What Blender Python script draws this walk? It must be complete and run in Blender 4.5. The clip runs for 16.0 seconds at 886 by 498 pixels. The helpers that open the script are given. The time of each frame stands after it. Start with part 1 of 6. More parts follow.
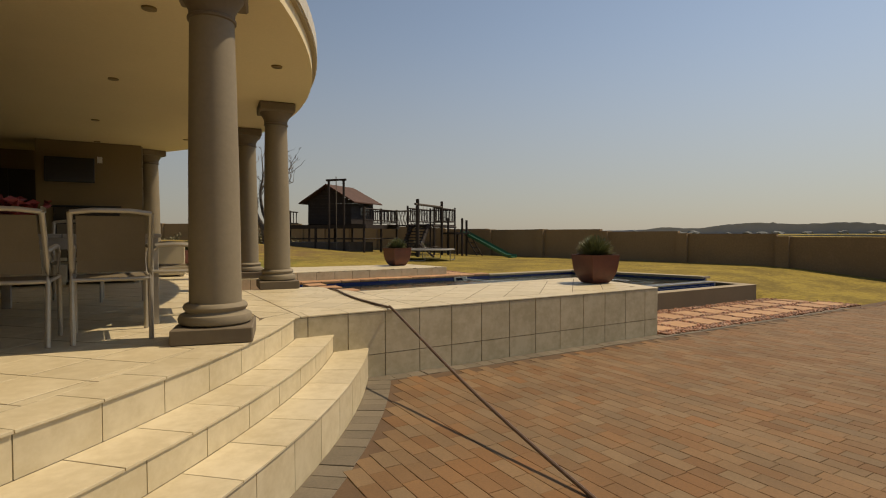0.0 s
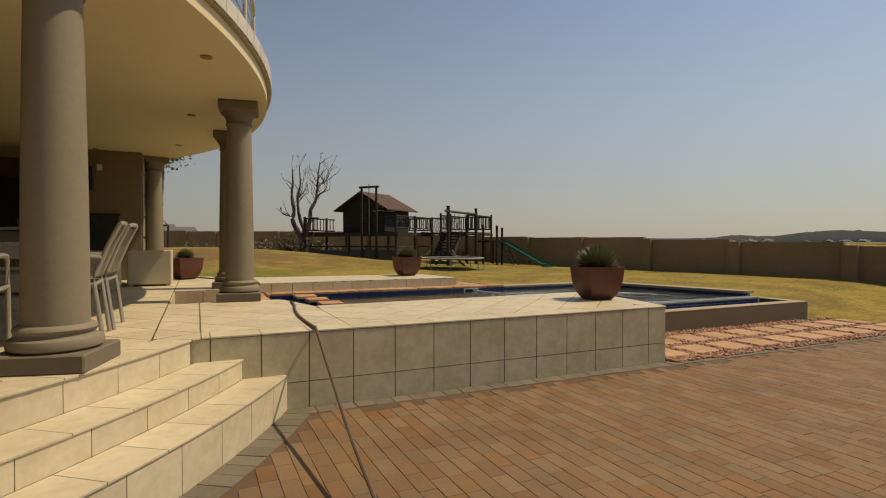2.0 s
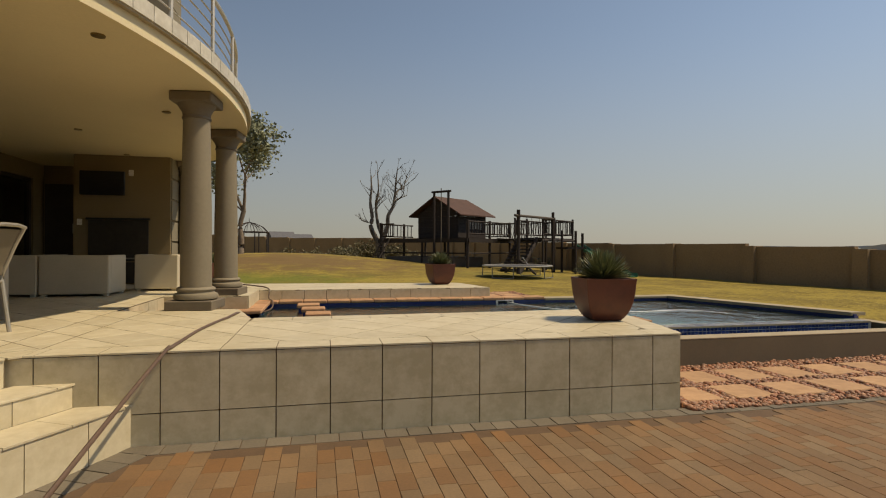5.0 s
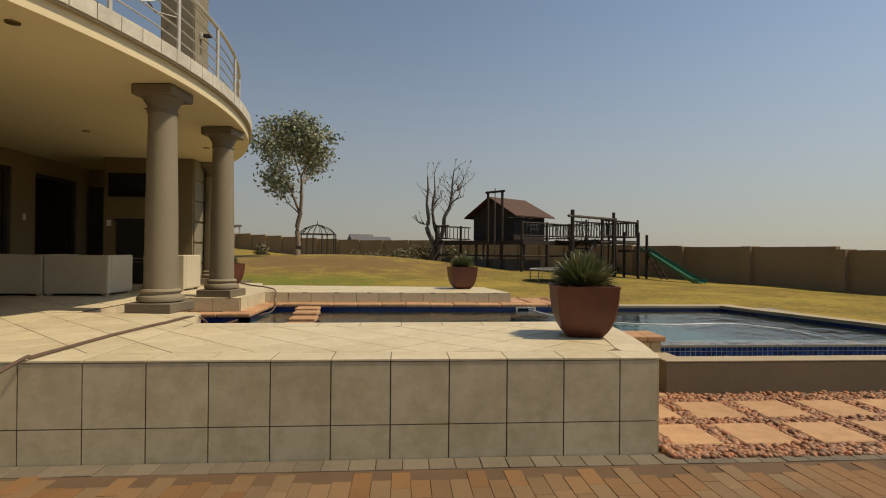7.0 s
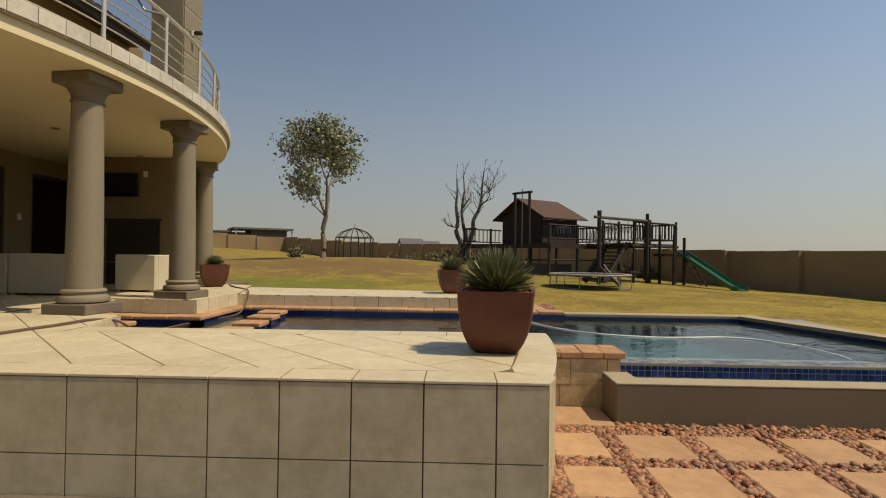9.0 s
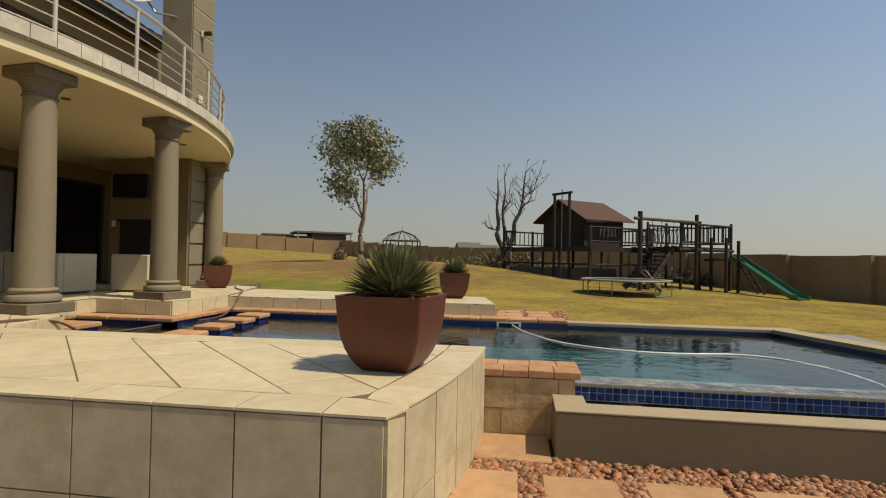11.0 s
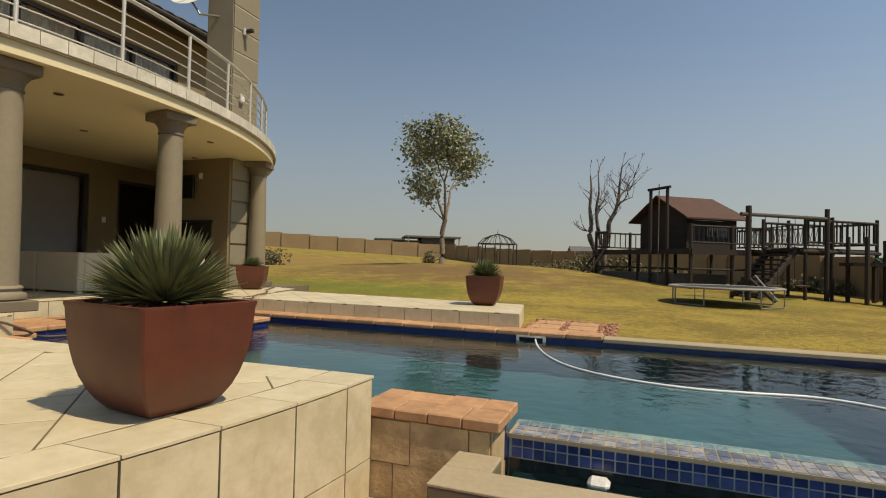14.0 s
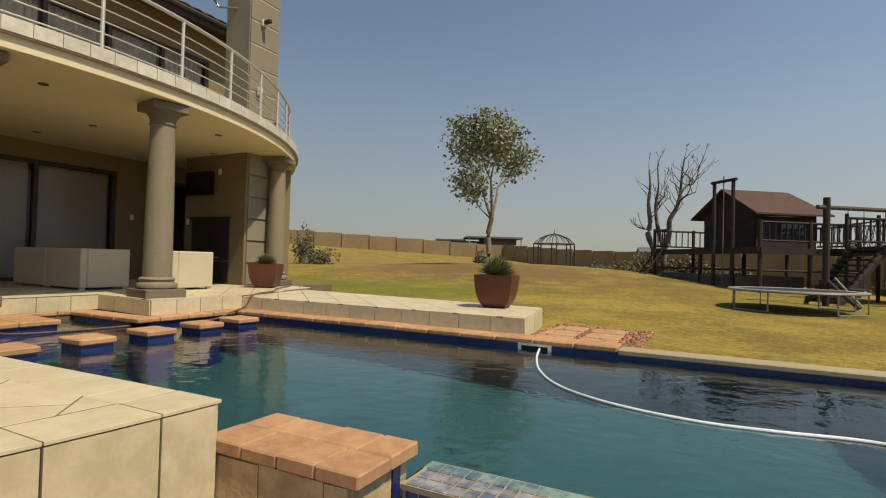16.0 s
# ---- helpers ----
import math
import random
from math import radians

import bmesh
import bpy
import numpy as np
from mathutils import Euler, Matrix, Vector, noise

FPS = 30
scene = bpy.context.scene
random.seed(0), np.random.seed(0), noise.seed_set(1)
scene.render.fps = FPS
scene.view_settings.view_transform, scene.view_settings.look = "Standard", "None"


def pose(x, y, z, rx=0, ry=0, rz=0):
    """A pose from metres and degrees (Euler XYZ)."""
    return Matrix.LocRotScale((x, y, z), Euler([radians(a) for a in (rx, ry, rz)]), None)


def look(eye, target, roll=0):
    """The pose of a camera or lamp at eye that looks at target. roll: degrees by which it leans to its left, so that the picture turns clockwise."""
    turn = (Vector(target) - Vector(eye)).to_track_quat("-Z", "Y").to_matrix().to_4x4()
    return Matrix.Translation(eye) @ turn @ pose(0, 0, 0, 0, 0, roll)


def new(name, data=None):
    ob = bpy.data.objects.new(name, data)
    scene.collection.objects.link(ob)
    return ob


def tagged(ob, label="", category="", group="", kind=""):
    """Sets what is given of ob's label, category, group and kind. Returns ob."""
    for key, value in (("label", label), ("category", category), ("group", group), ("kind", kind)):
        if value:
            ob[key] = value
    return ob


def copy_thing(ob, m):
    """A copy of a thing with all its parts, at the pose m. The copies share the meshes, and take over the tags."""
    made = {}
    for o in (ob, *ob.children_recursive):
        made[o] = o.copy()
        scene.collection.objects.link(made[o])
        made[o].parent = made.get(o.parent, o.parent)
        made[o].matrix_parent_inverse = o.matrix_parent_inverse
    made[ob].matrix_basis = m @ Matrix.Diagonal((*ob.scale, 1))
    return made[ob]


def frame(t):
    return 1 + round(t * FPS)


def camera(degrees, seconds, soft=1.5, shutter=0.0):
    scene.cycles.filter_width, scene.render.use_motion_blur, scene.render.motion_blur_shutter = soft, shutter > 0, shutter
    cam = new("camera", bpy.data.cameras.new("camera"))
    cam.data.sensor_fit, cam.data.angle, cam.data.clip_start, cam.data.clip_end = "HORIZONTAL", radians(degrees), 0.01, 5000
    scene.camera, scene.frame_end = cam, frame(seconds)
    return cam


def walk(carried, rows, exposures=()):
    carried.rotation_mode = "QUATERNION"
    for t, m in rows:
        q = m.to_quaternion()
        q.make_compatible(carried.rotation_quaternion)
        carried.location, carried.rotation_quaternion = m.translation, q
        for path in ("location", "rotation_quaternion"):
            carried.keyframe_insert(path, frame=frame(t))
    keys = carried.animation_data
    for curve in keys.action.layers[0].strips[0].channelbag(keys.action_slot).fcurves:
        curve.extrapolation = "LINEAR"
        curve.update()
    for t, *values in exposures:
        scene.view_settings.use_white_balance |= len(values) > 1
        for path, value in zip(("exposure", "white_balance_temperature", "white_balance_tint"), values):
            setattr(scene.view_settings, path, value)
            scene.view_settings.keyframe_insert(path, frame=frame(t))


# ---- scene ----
cam = camera(79.3, 16.0, soft=1.1)
PATH = [
    (0, (0.007, 0.134, 1.282), (1.035, 1.849, 1.227), -0.1),
    (0.5, (0.302, 0.189, 1.286), (1.305, 1.919, 1.24), -0.1),
    (1, (0.582, 0.232, 1.285), (1.539, 1.988, 1.249), -0.1),
    (1.5, (0.904, 0.286, 1.285), (1.802, 2.073, 1.255), -0.1),
    (2, (1.244, 0.319, 1.291), (2.081, 2.135, 1.265), 0.0),
    (2.5, (1.566, 0.387, 1.277), (2.348, 2.227, 1.258), -0.0),
    (3, (1.86, 0.466, 1.28), (2.574, 2.334, 1.264), 0.0),
    (3.5, (2.161, 0.532, 1.286), (2.812, 2.423, 1.277), 0.1),
    (4, (2.445, 0.626, 1.277), (3.029, 2.539, 1.272), 0.1),
    (6.5, (3.95, 1.152, 1.255), (4.175, 3.139, 1.262), 0.5),
    (7, (4.244, 1.309, 1.251), (4.391, 3.304, 1.26), 0.5),
    (7.5, (4.552, 1.456, 1.24), (4.636, 3.454, 1.252), 0.6),
    (8, (4.84, 1.613, 1.227), (4.884, 3.613, 1.243), 0.7),
    (8.5, (5.117, 1.778, 1.216), (5.116, 3.778, 1.237), 0.8),
    (9, (5.394, 1.937, 1.213), (5.339, 3.936, 1.237), 0.8),
    (9.5, (5.641, 2.109, 1.206), (5.531, 4.106, 1.234), 0.9),
    (12, (6.733, 2.964, 1.179), (6.307, 4.918, 1.22), 1.2),
    (12.5, (6.91, 3.2, 1.161), (6.404, 5.135, 1.203), 1.2),
    (13, (7.081, 3.436, 1.16), (6.496, 5.348, 1.201), 1.3),
    (13.5, (7.22, 3.659, 1.176), (6.57, 5.55, 1.217), 1.3),
    (14, (7.335, 3.911, 1.171), (6.633, 5.783, 1.214), 1.4),
    (14.5, (7.454, 4.179, 1.163), (6.701, 6.031, 1.206), 1.5),
    (15, (7.527, 4.443, 1.153), (6.734, 6.279, 1.198), 1.6),
    (15.5, (7.633, 4.668, 1.138), (6.79, 6.481, 1.184), 1.6),
    (16, (7.745, 4.866, 1.139), (6.82, 6.639, 1.18), 1.6),
]
walk(cam, [(t, look(eye, target, roll)) for t, eye, target, roll in PATH], [(0.0, -0.25, 8450, 13.5), (4.0, -0.21, 8250, 12), (9.0, -0.10, 7980, 10.5), (16.0, 0.06, 7700, 8.5)])

# ---- light ----
world = bpy.data.worlds.new("world")
scene.world = world
world.use_nodes = True
wn = world.node_tree.nodes
sky = wn.new("ShaderNodeTexSky")
sky.sky_type = "NISHITA"
sky.sun_disc = False
SUN_ELEV, SUN_DIR = 58.0, (0.985, -0.17)
sky.sun_elevation = radians(SUN_ELEV)
sky.sun_rotation = math.atan2(SUN_DIR[0], SUN_DIR[1])
sky.altitude, sky.dust_density, sky.air_density, sky.ozone_density = 1500, 1.0, 1.0, 1.0
coord = wn.new("ShaderNodeTexCoord")
split_z = wn.new("ShaderNodeSeparateXYZ")
world.node_tree.links.new(coord.outputs["Generated"], split_z.inputs[0])
thick = wn.new("ShaderNodeMapRange")  # the haze thins out with height over the horizon
thick.interpolation_type = "SMOOTHSTEP"
thick.inputs["From Min"].default_value, thick.inputs["From Max"].default_value = -0.05, 0.42
thick.inputs["To Min"].default_value, thick.inputs["To Max"].default_value = 0.88, 0.12
world.node_tree.links.new(split_z.outputs["Z"], thick.inputs["Value"])
haze = wn.new("ShaderNodeMix")  # dry-season haze that greys the sky
haze.data_type = "RGBA"
world.node_tree.links.new(thick.outputs[0], haze.inputs["Factor"])
haze.inputs["B"].default_value = (2.28, 2.20, 2.30, 1)
world.node_tree.links.new(sky.outputs[0], haze.inputs["A"])
toward = wn.new("ShaderNodeVectorMath")  # dust scatters more light towards the sun
toward.operation = "DOT_PRODUCT"
toward.inputs[1].default_value = (SUN_DIR[0], SUN_DIR[1], 0.0)
world.node_tree.links.new(coord.outputs["Generated"], toward.inputs[0])
glow = wn.new("ShaderNodeMapRange")
glow.inputs["From Min"].default_value, glow.inputs["From Max"].default_value = -1.0, 1.0
glow.inputs["To Min"].default_value, glow.inputs["To Max"].default_value = 0.78, 1.34
world.node_tree.links.new(toward.outputs["Value"], glow.inputs["Value"])
lit = wn.new("ShaderNodeVectorMath")
lit.operation = "SCALE"
world.node_tree.links.new(haze.outputs["Result"], lit.inputs[0])
world.node_tree.links.new(glow.outputs[0], lit.inputs["Scale"])
clear = wn.new("ShaderNodeVectorMath")
clear.operation = "MULTIPLY"
clear.inputs[1].default_value = (0.965, 1.035, 1.05)
world.node_tree.links.new(lit.outputs[0], clear.inputs[0])
world.node_tree.links.new(clear.outputs[0], wn["Background"].inputs[0])
wn["Background"].inputs[1].default_value = 0.128
sun = new("sun", bpy.data.lights.new("sun", "SUN"))
sun.data.energy, sun.data.angle, sun.data.color = 4.1, radians(0.6), (1.0, 0.915, 0.765)
_c = math.cos(radians(SUN_ELEV))
sun.matrix_world = look((0, 0, 30), (-SUN_DIR[0] * _c, -SUN_DIR[1] * _c, 30 - math.sin(radians(SUN_ELEV))))

# ---- materials ----


def mat(name, colour, second=None, rough=0.7, metal=0.0, grain=40.0, stain=3.0, mix=0.5, bump=0.2, depth=0.003, per_object=0.0, per_island=0.0, spec=0.5, hue=0.0):
    """A procedural surface: two noises (grain and stains) blend two colours, and the grain lifts the surface."""
    m = bpy.data.materials.new(name)
    m.use_nodes = True
    nt = m.node_tree
    nd, ln = nt.nodes, nt.links
    b = nd["Principled BSDF"]
    second = second or tuple(c * 0.7 for c in colour)
    tc = nd.new("ShaderNodeTexCoord")
    geo = nd.new("ShaderNodeNewGeometry")
    n1, n2 = nd.new("ShaderNodeTexNoise"), nd.new("ShaderNodeTexNoise")
    for n, s, d in ((n1, grain, 6.0), (n2, stain, 5.0)):
        n.inputs["Scale"].default_value = s
        n.inputs["Detail"].default_value = d
        n.inputs["Roughness"].default_value = 0.65
        ln.new(geo.outputs["Position"], n.inputs["Vector"])
    add = nd.new("ShaderNodeMath")
    add.operation = "ADD"
    ln.new(n1.outputs["Fac"], add.inputs[0])
    ln.new(n2.outputs["Fac"], add.inputs[1])
    mr = nd.new("ShaderNodeMapRange")
    mr.inputs["From Min"].default_value, mr.inputs["From Max"].default_value = 0.75, 1.25
    mr.inputs["To Min"].default_value, mr.inputs["To Max"].default_value = 0.5 - mix, 0.5 + mix
    ln.new(add.outputs[0], mr.inputs["Value"])
    mx = nd.new("ShaderNodeMix")
    mx.data_type = "RGBA"
    mx.inputs["A"].default_value, mx.inputs["B"].default_value = (*colour, 1), (*second, 1)
    ln.new(mr.outputs[0], mx.inputs["Factor"])
    out = mx.outputs["Result"]
    if per_object or per_island:
        hs = nd.new("ShaderNodeHueSaturation")
        src = nd.new("ShaderNodeObjectInfo").outputs["Random"] if per_object else geo.outputs["Random Per Island"]
        v = nd.new("ShaderNodeMapRange")
        amount = per_object or per_island
        v.inputs["To Min"].default_value, v.inputs["To Max"].default_value = 1 - amount, 1 + amount
        ln.new(src, v.inputs["Value"])
        ln.new(v.outputs[0], hs.inputs["Value"])
        if hue:
            w = nd.new("ShaderNodeMath")
            w.operation = "MULTIPLY"
            w.inputs[1].default_value = 37.7
            ln.new(src, w.inputs[0])
            fr = nd.new("ShaderNodeMath")
            fr.operation = "FRACT"
            ln.new(w.outputs[0], fr.inputs[0])
            h = nd.new("ShaderNodeMapRange")
            h.inputs["To Min"].default_value, h.inputs["To Max"].default_value = 0.5 - hue, 0.5 + hue
            ln.new(fr.outputs[0], h.inputs["Value"])
            ln.new(h.outputs[0], hs.inputs["Hue"])
            st = nd.new("ShaderNodeMapRange")
            st.inputs["To Min"].default_value, st.inputs["To Max"].default_value = 1.06, 0.85
            ln.new(fr.outputs[0], st.inputs["Value"])
            ln.new(st.outputs[0], hs.inputs["Saturation"])
        ln.new(out, hs.inputs["Color"])
        out = hs.outputs["Color"]
    ln.new(out, b.inputs["Base Color"])
    rr = nd.new("ShaderNodeMapRange")
    rr.inputs["To Min"].default_value, rr.inputs["To Max"].default_value = max(0.02, rough - 0.08), min(1.0, rough + 0.08)
    ln.new(n2.outputs["Fac"], rr.inputs["Value"])
    ln.new(rr.outputs[0], b.inputs["Roughness"])
    b.inputs["Metallic"].default_value = metal
    b.inputs["Specular IOR Level"].default_value = spec
    if bump:
        bp = nd.new("ShaderNodeBump")
        bp.inputs["Strength"].default_value, bp.inputs["Distance"].default_value = bump, depth
        ln.new(n1.outputs["Fac"], bp.inputs["Height"])
        ln.new(bp.outputs[0], b.inputs["Normal"])
    return m


M_TILE = mat("cream_tile", (0.60, 0.525, 0.365), (0.51, 0.435, 0.285), rough=0.5, grain=14, stain=2.6, mix=0.7, bump=0.05, per_object=0.06)
M_WALLTILE = mat("wall_tile", (0.55, 0.48, 0.33), (0.44, 0.375, 0.24), rough=0.5, grain=11, stain=3.5, mix=0.8, bump=0.05, per_object=0.06)
M_GROUT = mat("grout", (0.17, 0.13, 0.075), rough=0.9, grain=90)
M_BRICK = mat("clay_paver", (0.205, 0.112, 0.044), (0.165, 0.094, 0.040), rough=0.85, grain=60, stain=1.6, mix=0.8, bump=0.5, per_object=0.12, hue=0.008)
M_BRICK_FAR = mat("clay_paver_far", (0.205, 0.112, 0.044), (0.165, 0.094, 0.040), rough=0.85, grain=60, stain=1.6, mix=0.8, bump=0.5, per_island=0.12, hue=0.008)
M_GREY = mat("grey_paver", (0.17, 0.14, 0.10), (0.125, 0.105, 0.075), rough=0.9, grain=60, bump=0.5, per_object=0.15)
M_SAND = mat("joint_sand", (0.13, 0.078, 0.042), rough=0.95, grain=120)
M_PLASTER = mat("soffit_paint", (0.69, 0.59, 0.38), (0.64, 0.55, 0.35), rough=0.8, grain=30, stain=0.8, bump=0.05)
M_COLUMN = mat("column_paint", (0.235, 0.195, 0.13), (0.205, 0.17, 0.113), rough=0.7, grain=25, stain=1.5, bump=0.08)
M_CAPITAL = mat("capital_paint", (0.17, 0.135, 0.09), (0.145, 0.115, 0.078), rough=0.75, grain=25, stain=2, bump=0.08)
M_HOUSE = mat("house_paint", (0.215, 0.160, 0.083), (0.19, 0.142, 0.073), rough=0.85, grain=50, stain=1, bump=0.15)
M_BAND = mat("banded_plaster", (0.235, 0.205, 0.145), (0.20, 0.175, 0.125), rough=0.85, grain=50, stain=1.2, bump=0.2)
M_FENCE = mat("boundary_plaster", (0.29, 0.20, 0.108), (0.225, 0.155, 0.084), rough=0.9, grain=25, stain=0.5, mix=0.7, bump=0.3)
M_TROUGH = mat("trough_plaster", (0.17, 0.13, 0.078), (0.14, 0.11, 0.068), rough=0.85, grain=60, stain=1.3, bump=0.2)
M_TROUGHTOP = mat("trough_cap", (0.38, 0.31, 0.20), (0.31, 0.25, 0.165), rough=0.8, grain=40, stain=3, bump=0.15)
M_COPING = mat("sandstone_coping", (0.48, 0.27, 0.14), (0.37, 0.20, 0.105), rough=0.85, grain=18, stain=5, mix=0.8, bump=0.4, depth=0.006, per_object=0.12)
M_SLAB = mat("stepping_slab", (0.48, 0.285, 0.15), (0.38, 0.22, 0.115), rough=0.85, grain=14, stain=3, mix=0.7, bump=0.3, per_object=0.08)
M_STONEWALL = mat("stone_cladding", (0.50, 0.37, 0.205), (0.36, 0.25, 0.135), rough=0.9, grain=9, stain=4, mix=0.9, bump=0.6, depth=0.02, per_object=0.06)
M_BLUE = mat("blue_mosaic", (0.014, 0.022, 0.12), (0.022, 0.04, 0.17), rough=0.2, grain=40, stain=6, bump=0.02, per_object=0.3)
M_BLUEI = mat("blue_mosaic_small", (0.022, 0.038, 0.15), (0.05, 0.075, 0.20), rough=0.2, grain=40, stain=6, bump=0.02, per_island=0.4)
M_BASIN = mat("pool_plaster", (0.011, 0.066, 0.080), (0.008, 0.05, 0.064), rough=0.8, grain=8, stain=1.2, bump=0.1)
M_PEBBLE = mat("river_pebbles", (0.345, 0.155, 0.072), (0.24, 0.105, 0.05), rough=0.6, grain=60, stain=20, bump=0.2, per_island=0.5, hue=0.008)
M_GRASS = mat("dry_lawn", (0.31, 0.235, 0.056), (0.175, 0.130, 0.040), rough=0.95, grain=11, stain=0.8, mix=1.0, bump=0.9, depth=0.03, spec=0.1)



# the lawn: greener where it is watered, bare and brown on the mound
_nt = M_GRASS.node_tree
_nd, _ln = _nt.nodes, _nt.links
_bs = _nd["Principled BSDF"]
_src = _bs.inputs["Base Color"].links[0].from_socket
_geo = _nd.new("ShaderNodeNewGeometry")
for (_x, _y, _rx, _ry), _col, _hi in (((0.9, 14.9, 3.6, 2.0), (0.10, 0.15, 0.025, 1), 0.6), ((1.2, 20.5, 6.0, 3.6), (0.165, 0.105, 0.05, 1), 0.9), ((-8.0, 32.0, 14.0, 12.0), (0.24, 0.155, 0.06, 1), 0.7), ((9.3, 17.2, 2.2, 1.8), (0.16, 0.15, 0.04, 1), 0.5)):
    _m = _nd.new("ShaderNodeMapping")
    _m.vector_type = "TEXTURE"
    _m.inputs["Location"].default_value = (_x, _y, 0)
    _m.inputs["Scale"].default_value = (_rx, _ry, 100)
    _ln.new(_geo.outputs["Position"], _m.inputs["Vector"])
    _len = _nd.new("ShaderNodeVectorMath")
    _len.operation = "LENGTH"
    _ln.new(_m.outputs[0], _len.inputs[0])
    _no = _nd.new("ShaderNodeTexNoise")
    _no.inputs["Scale"].default_value, _no.inputs["Detail"].default_value, _no.inputs["Roughness"].default_value = 1.3, 10, 0.72
    _ln.new(_geo.outputs["Position"], _no.inputs["Vector"])
    _ad = _nd.new("ShaderNodeMath")
    _ad.operation = "MULTIPLY_ADD"
    _ad.inputs[1].default_value = 3.6
    _ln.new(_no.outputs["Fac"], _ad.inputs[0])
    _ln.new(_len.outputs["Value"], _ad.inputs[2])
    _mr = _nd.new("ShaderNodeMapRange")
    _mr.inputs["From Min"].default_value, _mr.inputs["From Max"].default_value = 2.95, 2.25
    _mr.inputs["To Min"].default_value, _mr.inputs["To Max"].default_value = 0.0, _hi
    _ln.new(_ad.outputs[0], _mr.inputs["Value"])
    _mx = _nd.new("ShaderNodeMix")
    _mx.data_type = "RGBA"
    _ln.new(_mr.outputs[0], _mx.inputs["Factor"])
    _ln.new(_src, _mx.inputs["A"])
    _mx.inputs["B"].default_value = _col
    _src = _mx.outputs["Result"]
_ln.new(_src, _bs.inputs["Base Color"])
M_BLADE = mat("grass_blade", (0.46, 0.35, 0.085), (0.36, 0.27, 0.07), rough=0.9, grain=3, stain=0.8, bump=0, per_island=0.3, spec=0.1)


# ---- building helpers ----
def link(name, bm, material, parent=None, label=""):
    me = bpy.data.meshes.new(name)
    bm.normal_update()
    bm.to_mesh(me)
    bm.free()
    me.materials.append(material)
    ob = new(name, me)
    if parent:
        ob.parent = parent
    if label:
        ob["label"] = label
    return ob


def part(name, bm, material, parent, label=""):
    return link(name, bm, material, parent, label)


def thing(name, at, label, category, group="", turn=0.0):
    ob = new(name)
    ob.matrix_basis = pose(*at, 0, 0, turn)
    return tagged(ob, label, category, group)


def structure(name, bm, material, label, category):
    return tagged(link(name, bm, material), label, category, kind="structure")


def smooth(ob, angle=40):
    for p in ob.data.polygons:
        p.use_smooth = True
    ob.data.set_sharp_from_angle(angle=radians(angle))
    return ob


def box(bm, x0, x1, y0, y1, z0, z1, bevel=0.0, m=None):
    r = bmesh.ops.create_cube(bm, size=1.0)["verts"]
    for v in r:
        v.co = Vector((x0 + (v.co.x + 0.5) * (x1 - x0), y0 + (v.co.y + 0.5) * (y1 - y0), z0 + (v.co.z + 0.5) * (z1 - z0)))
    if bevel:
        es = list({e for v in r for e in v.link_edges})
        res = bmesh.ops.bevel(bm, geom=es, offset=bevel, segments=1, affect="EDGES")
        r = list({v for f in res["faces"] for v in f.verts})
    if m is not None:
        bmesh.ops.transform(bm, matrix=m, verts=r)
    return bm


def bmbox(*a, **k):
    return box(bmesh.new(), *a, **k)


def prism(bm, poly, z0, z1, inset=0.0):
    """An upright block over a polygon; inset: a small chamfer round its top."""
    a = [bm.verts.new((x, y, z0)) for x, y in poly]
    n = len(poly)
    rings = [a]
    if inset:
        rings.append([bm.verts.new((x, y, z1 - inset)) for x, y in poly])
        cx, cy = sum(p[0] for p in poly) / n, sum(p[1] for p in poly) / n
        top = []
        for x, y in poly:
            d = math.hypot(x - cx, y - cy) or 1
            k = max(0.0, 1 - inset * 1.4 / d)
            top.append(bm.verts.new((cx + (x - cx) * k, cy + (y - cy) * k, z1)))
        rings.append(top)
    else:
        rings.append([bm.verts.new((x, y, z1)) for x, y in poly])
    for lo, hi in zip(rings, rings[1:]):
        for i in range(n):
            bm.faces.new((lo[i], lo[(i + 1) % n], hi[(i + 1) % n], hi[i]))
    bm.faces.new(rings[-1])
    bm.faces.new(a[::-1])
    return bm


def rod(bm, p0, p1, r0, r1=None, seg=8):
    p0, p1 = Vector(p0), Vector(p1)
    r1 = r0 if r1 is None else r1
    q = (p1 - p0).to_track_quat("Z", "Y")
    rings = []
    for p, r in ((p0, r0), (p1, r1)):
        rings.append([bm.verts.new(p + q @ Vector((r * math.cos(2 * math.pi * i / seg), r * math.sin(2 * math.pi * i / seg), 0))) for i in range(seg)])
    for i in range(seg):
        bm.faces.new((rings[0][i], rings[0][(i + 1) % seg], rings[1][(i + 1) % seg], rings[1][i]))
    bm.faces.new(rings[0][::-1])
    bm.faces.new(rings[1])
    return bm


def tube(bm, pts, r, seg=8):
    """A round pipe through points; r: one radius, or one a point."""
    pts = [Vector(p) for p in pts]
    rr = r if isinstance(r, (list, tuple)) else [r] * len(pts)
    rings = []
    up = Vector((0, 0, 1))
    for i, p in enumerate(pts):
        d = (pts[min(i + 1, len(pts) - 1)] - pts[max(i - 1, 0)]).normalized()
        s = d.cross(up)
        if s.length < 0.05:
            s = d.cross(Vector((1, 0, 0)))
        s.normalize()
        u = s.cross(d).normalized()
        rings.append([bm.verts.new(p + rr[i] * (s * math.cos(2 * math.pi * k / seg) + u * math.sin(2 * math.pi * k / seg))) for k in range(seg)])
    for a, b in zip(rings, rings[1:]):
        for k in range(seg):
            bm.faces.new((a[k], a[(k + 1) % seg], b[(k + 1) % seg], b[k]))
    bm.faces.new(rings[0][::-1])
    bm.faces.new(rings[-1])
    return bm


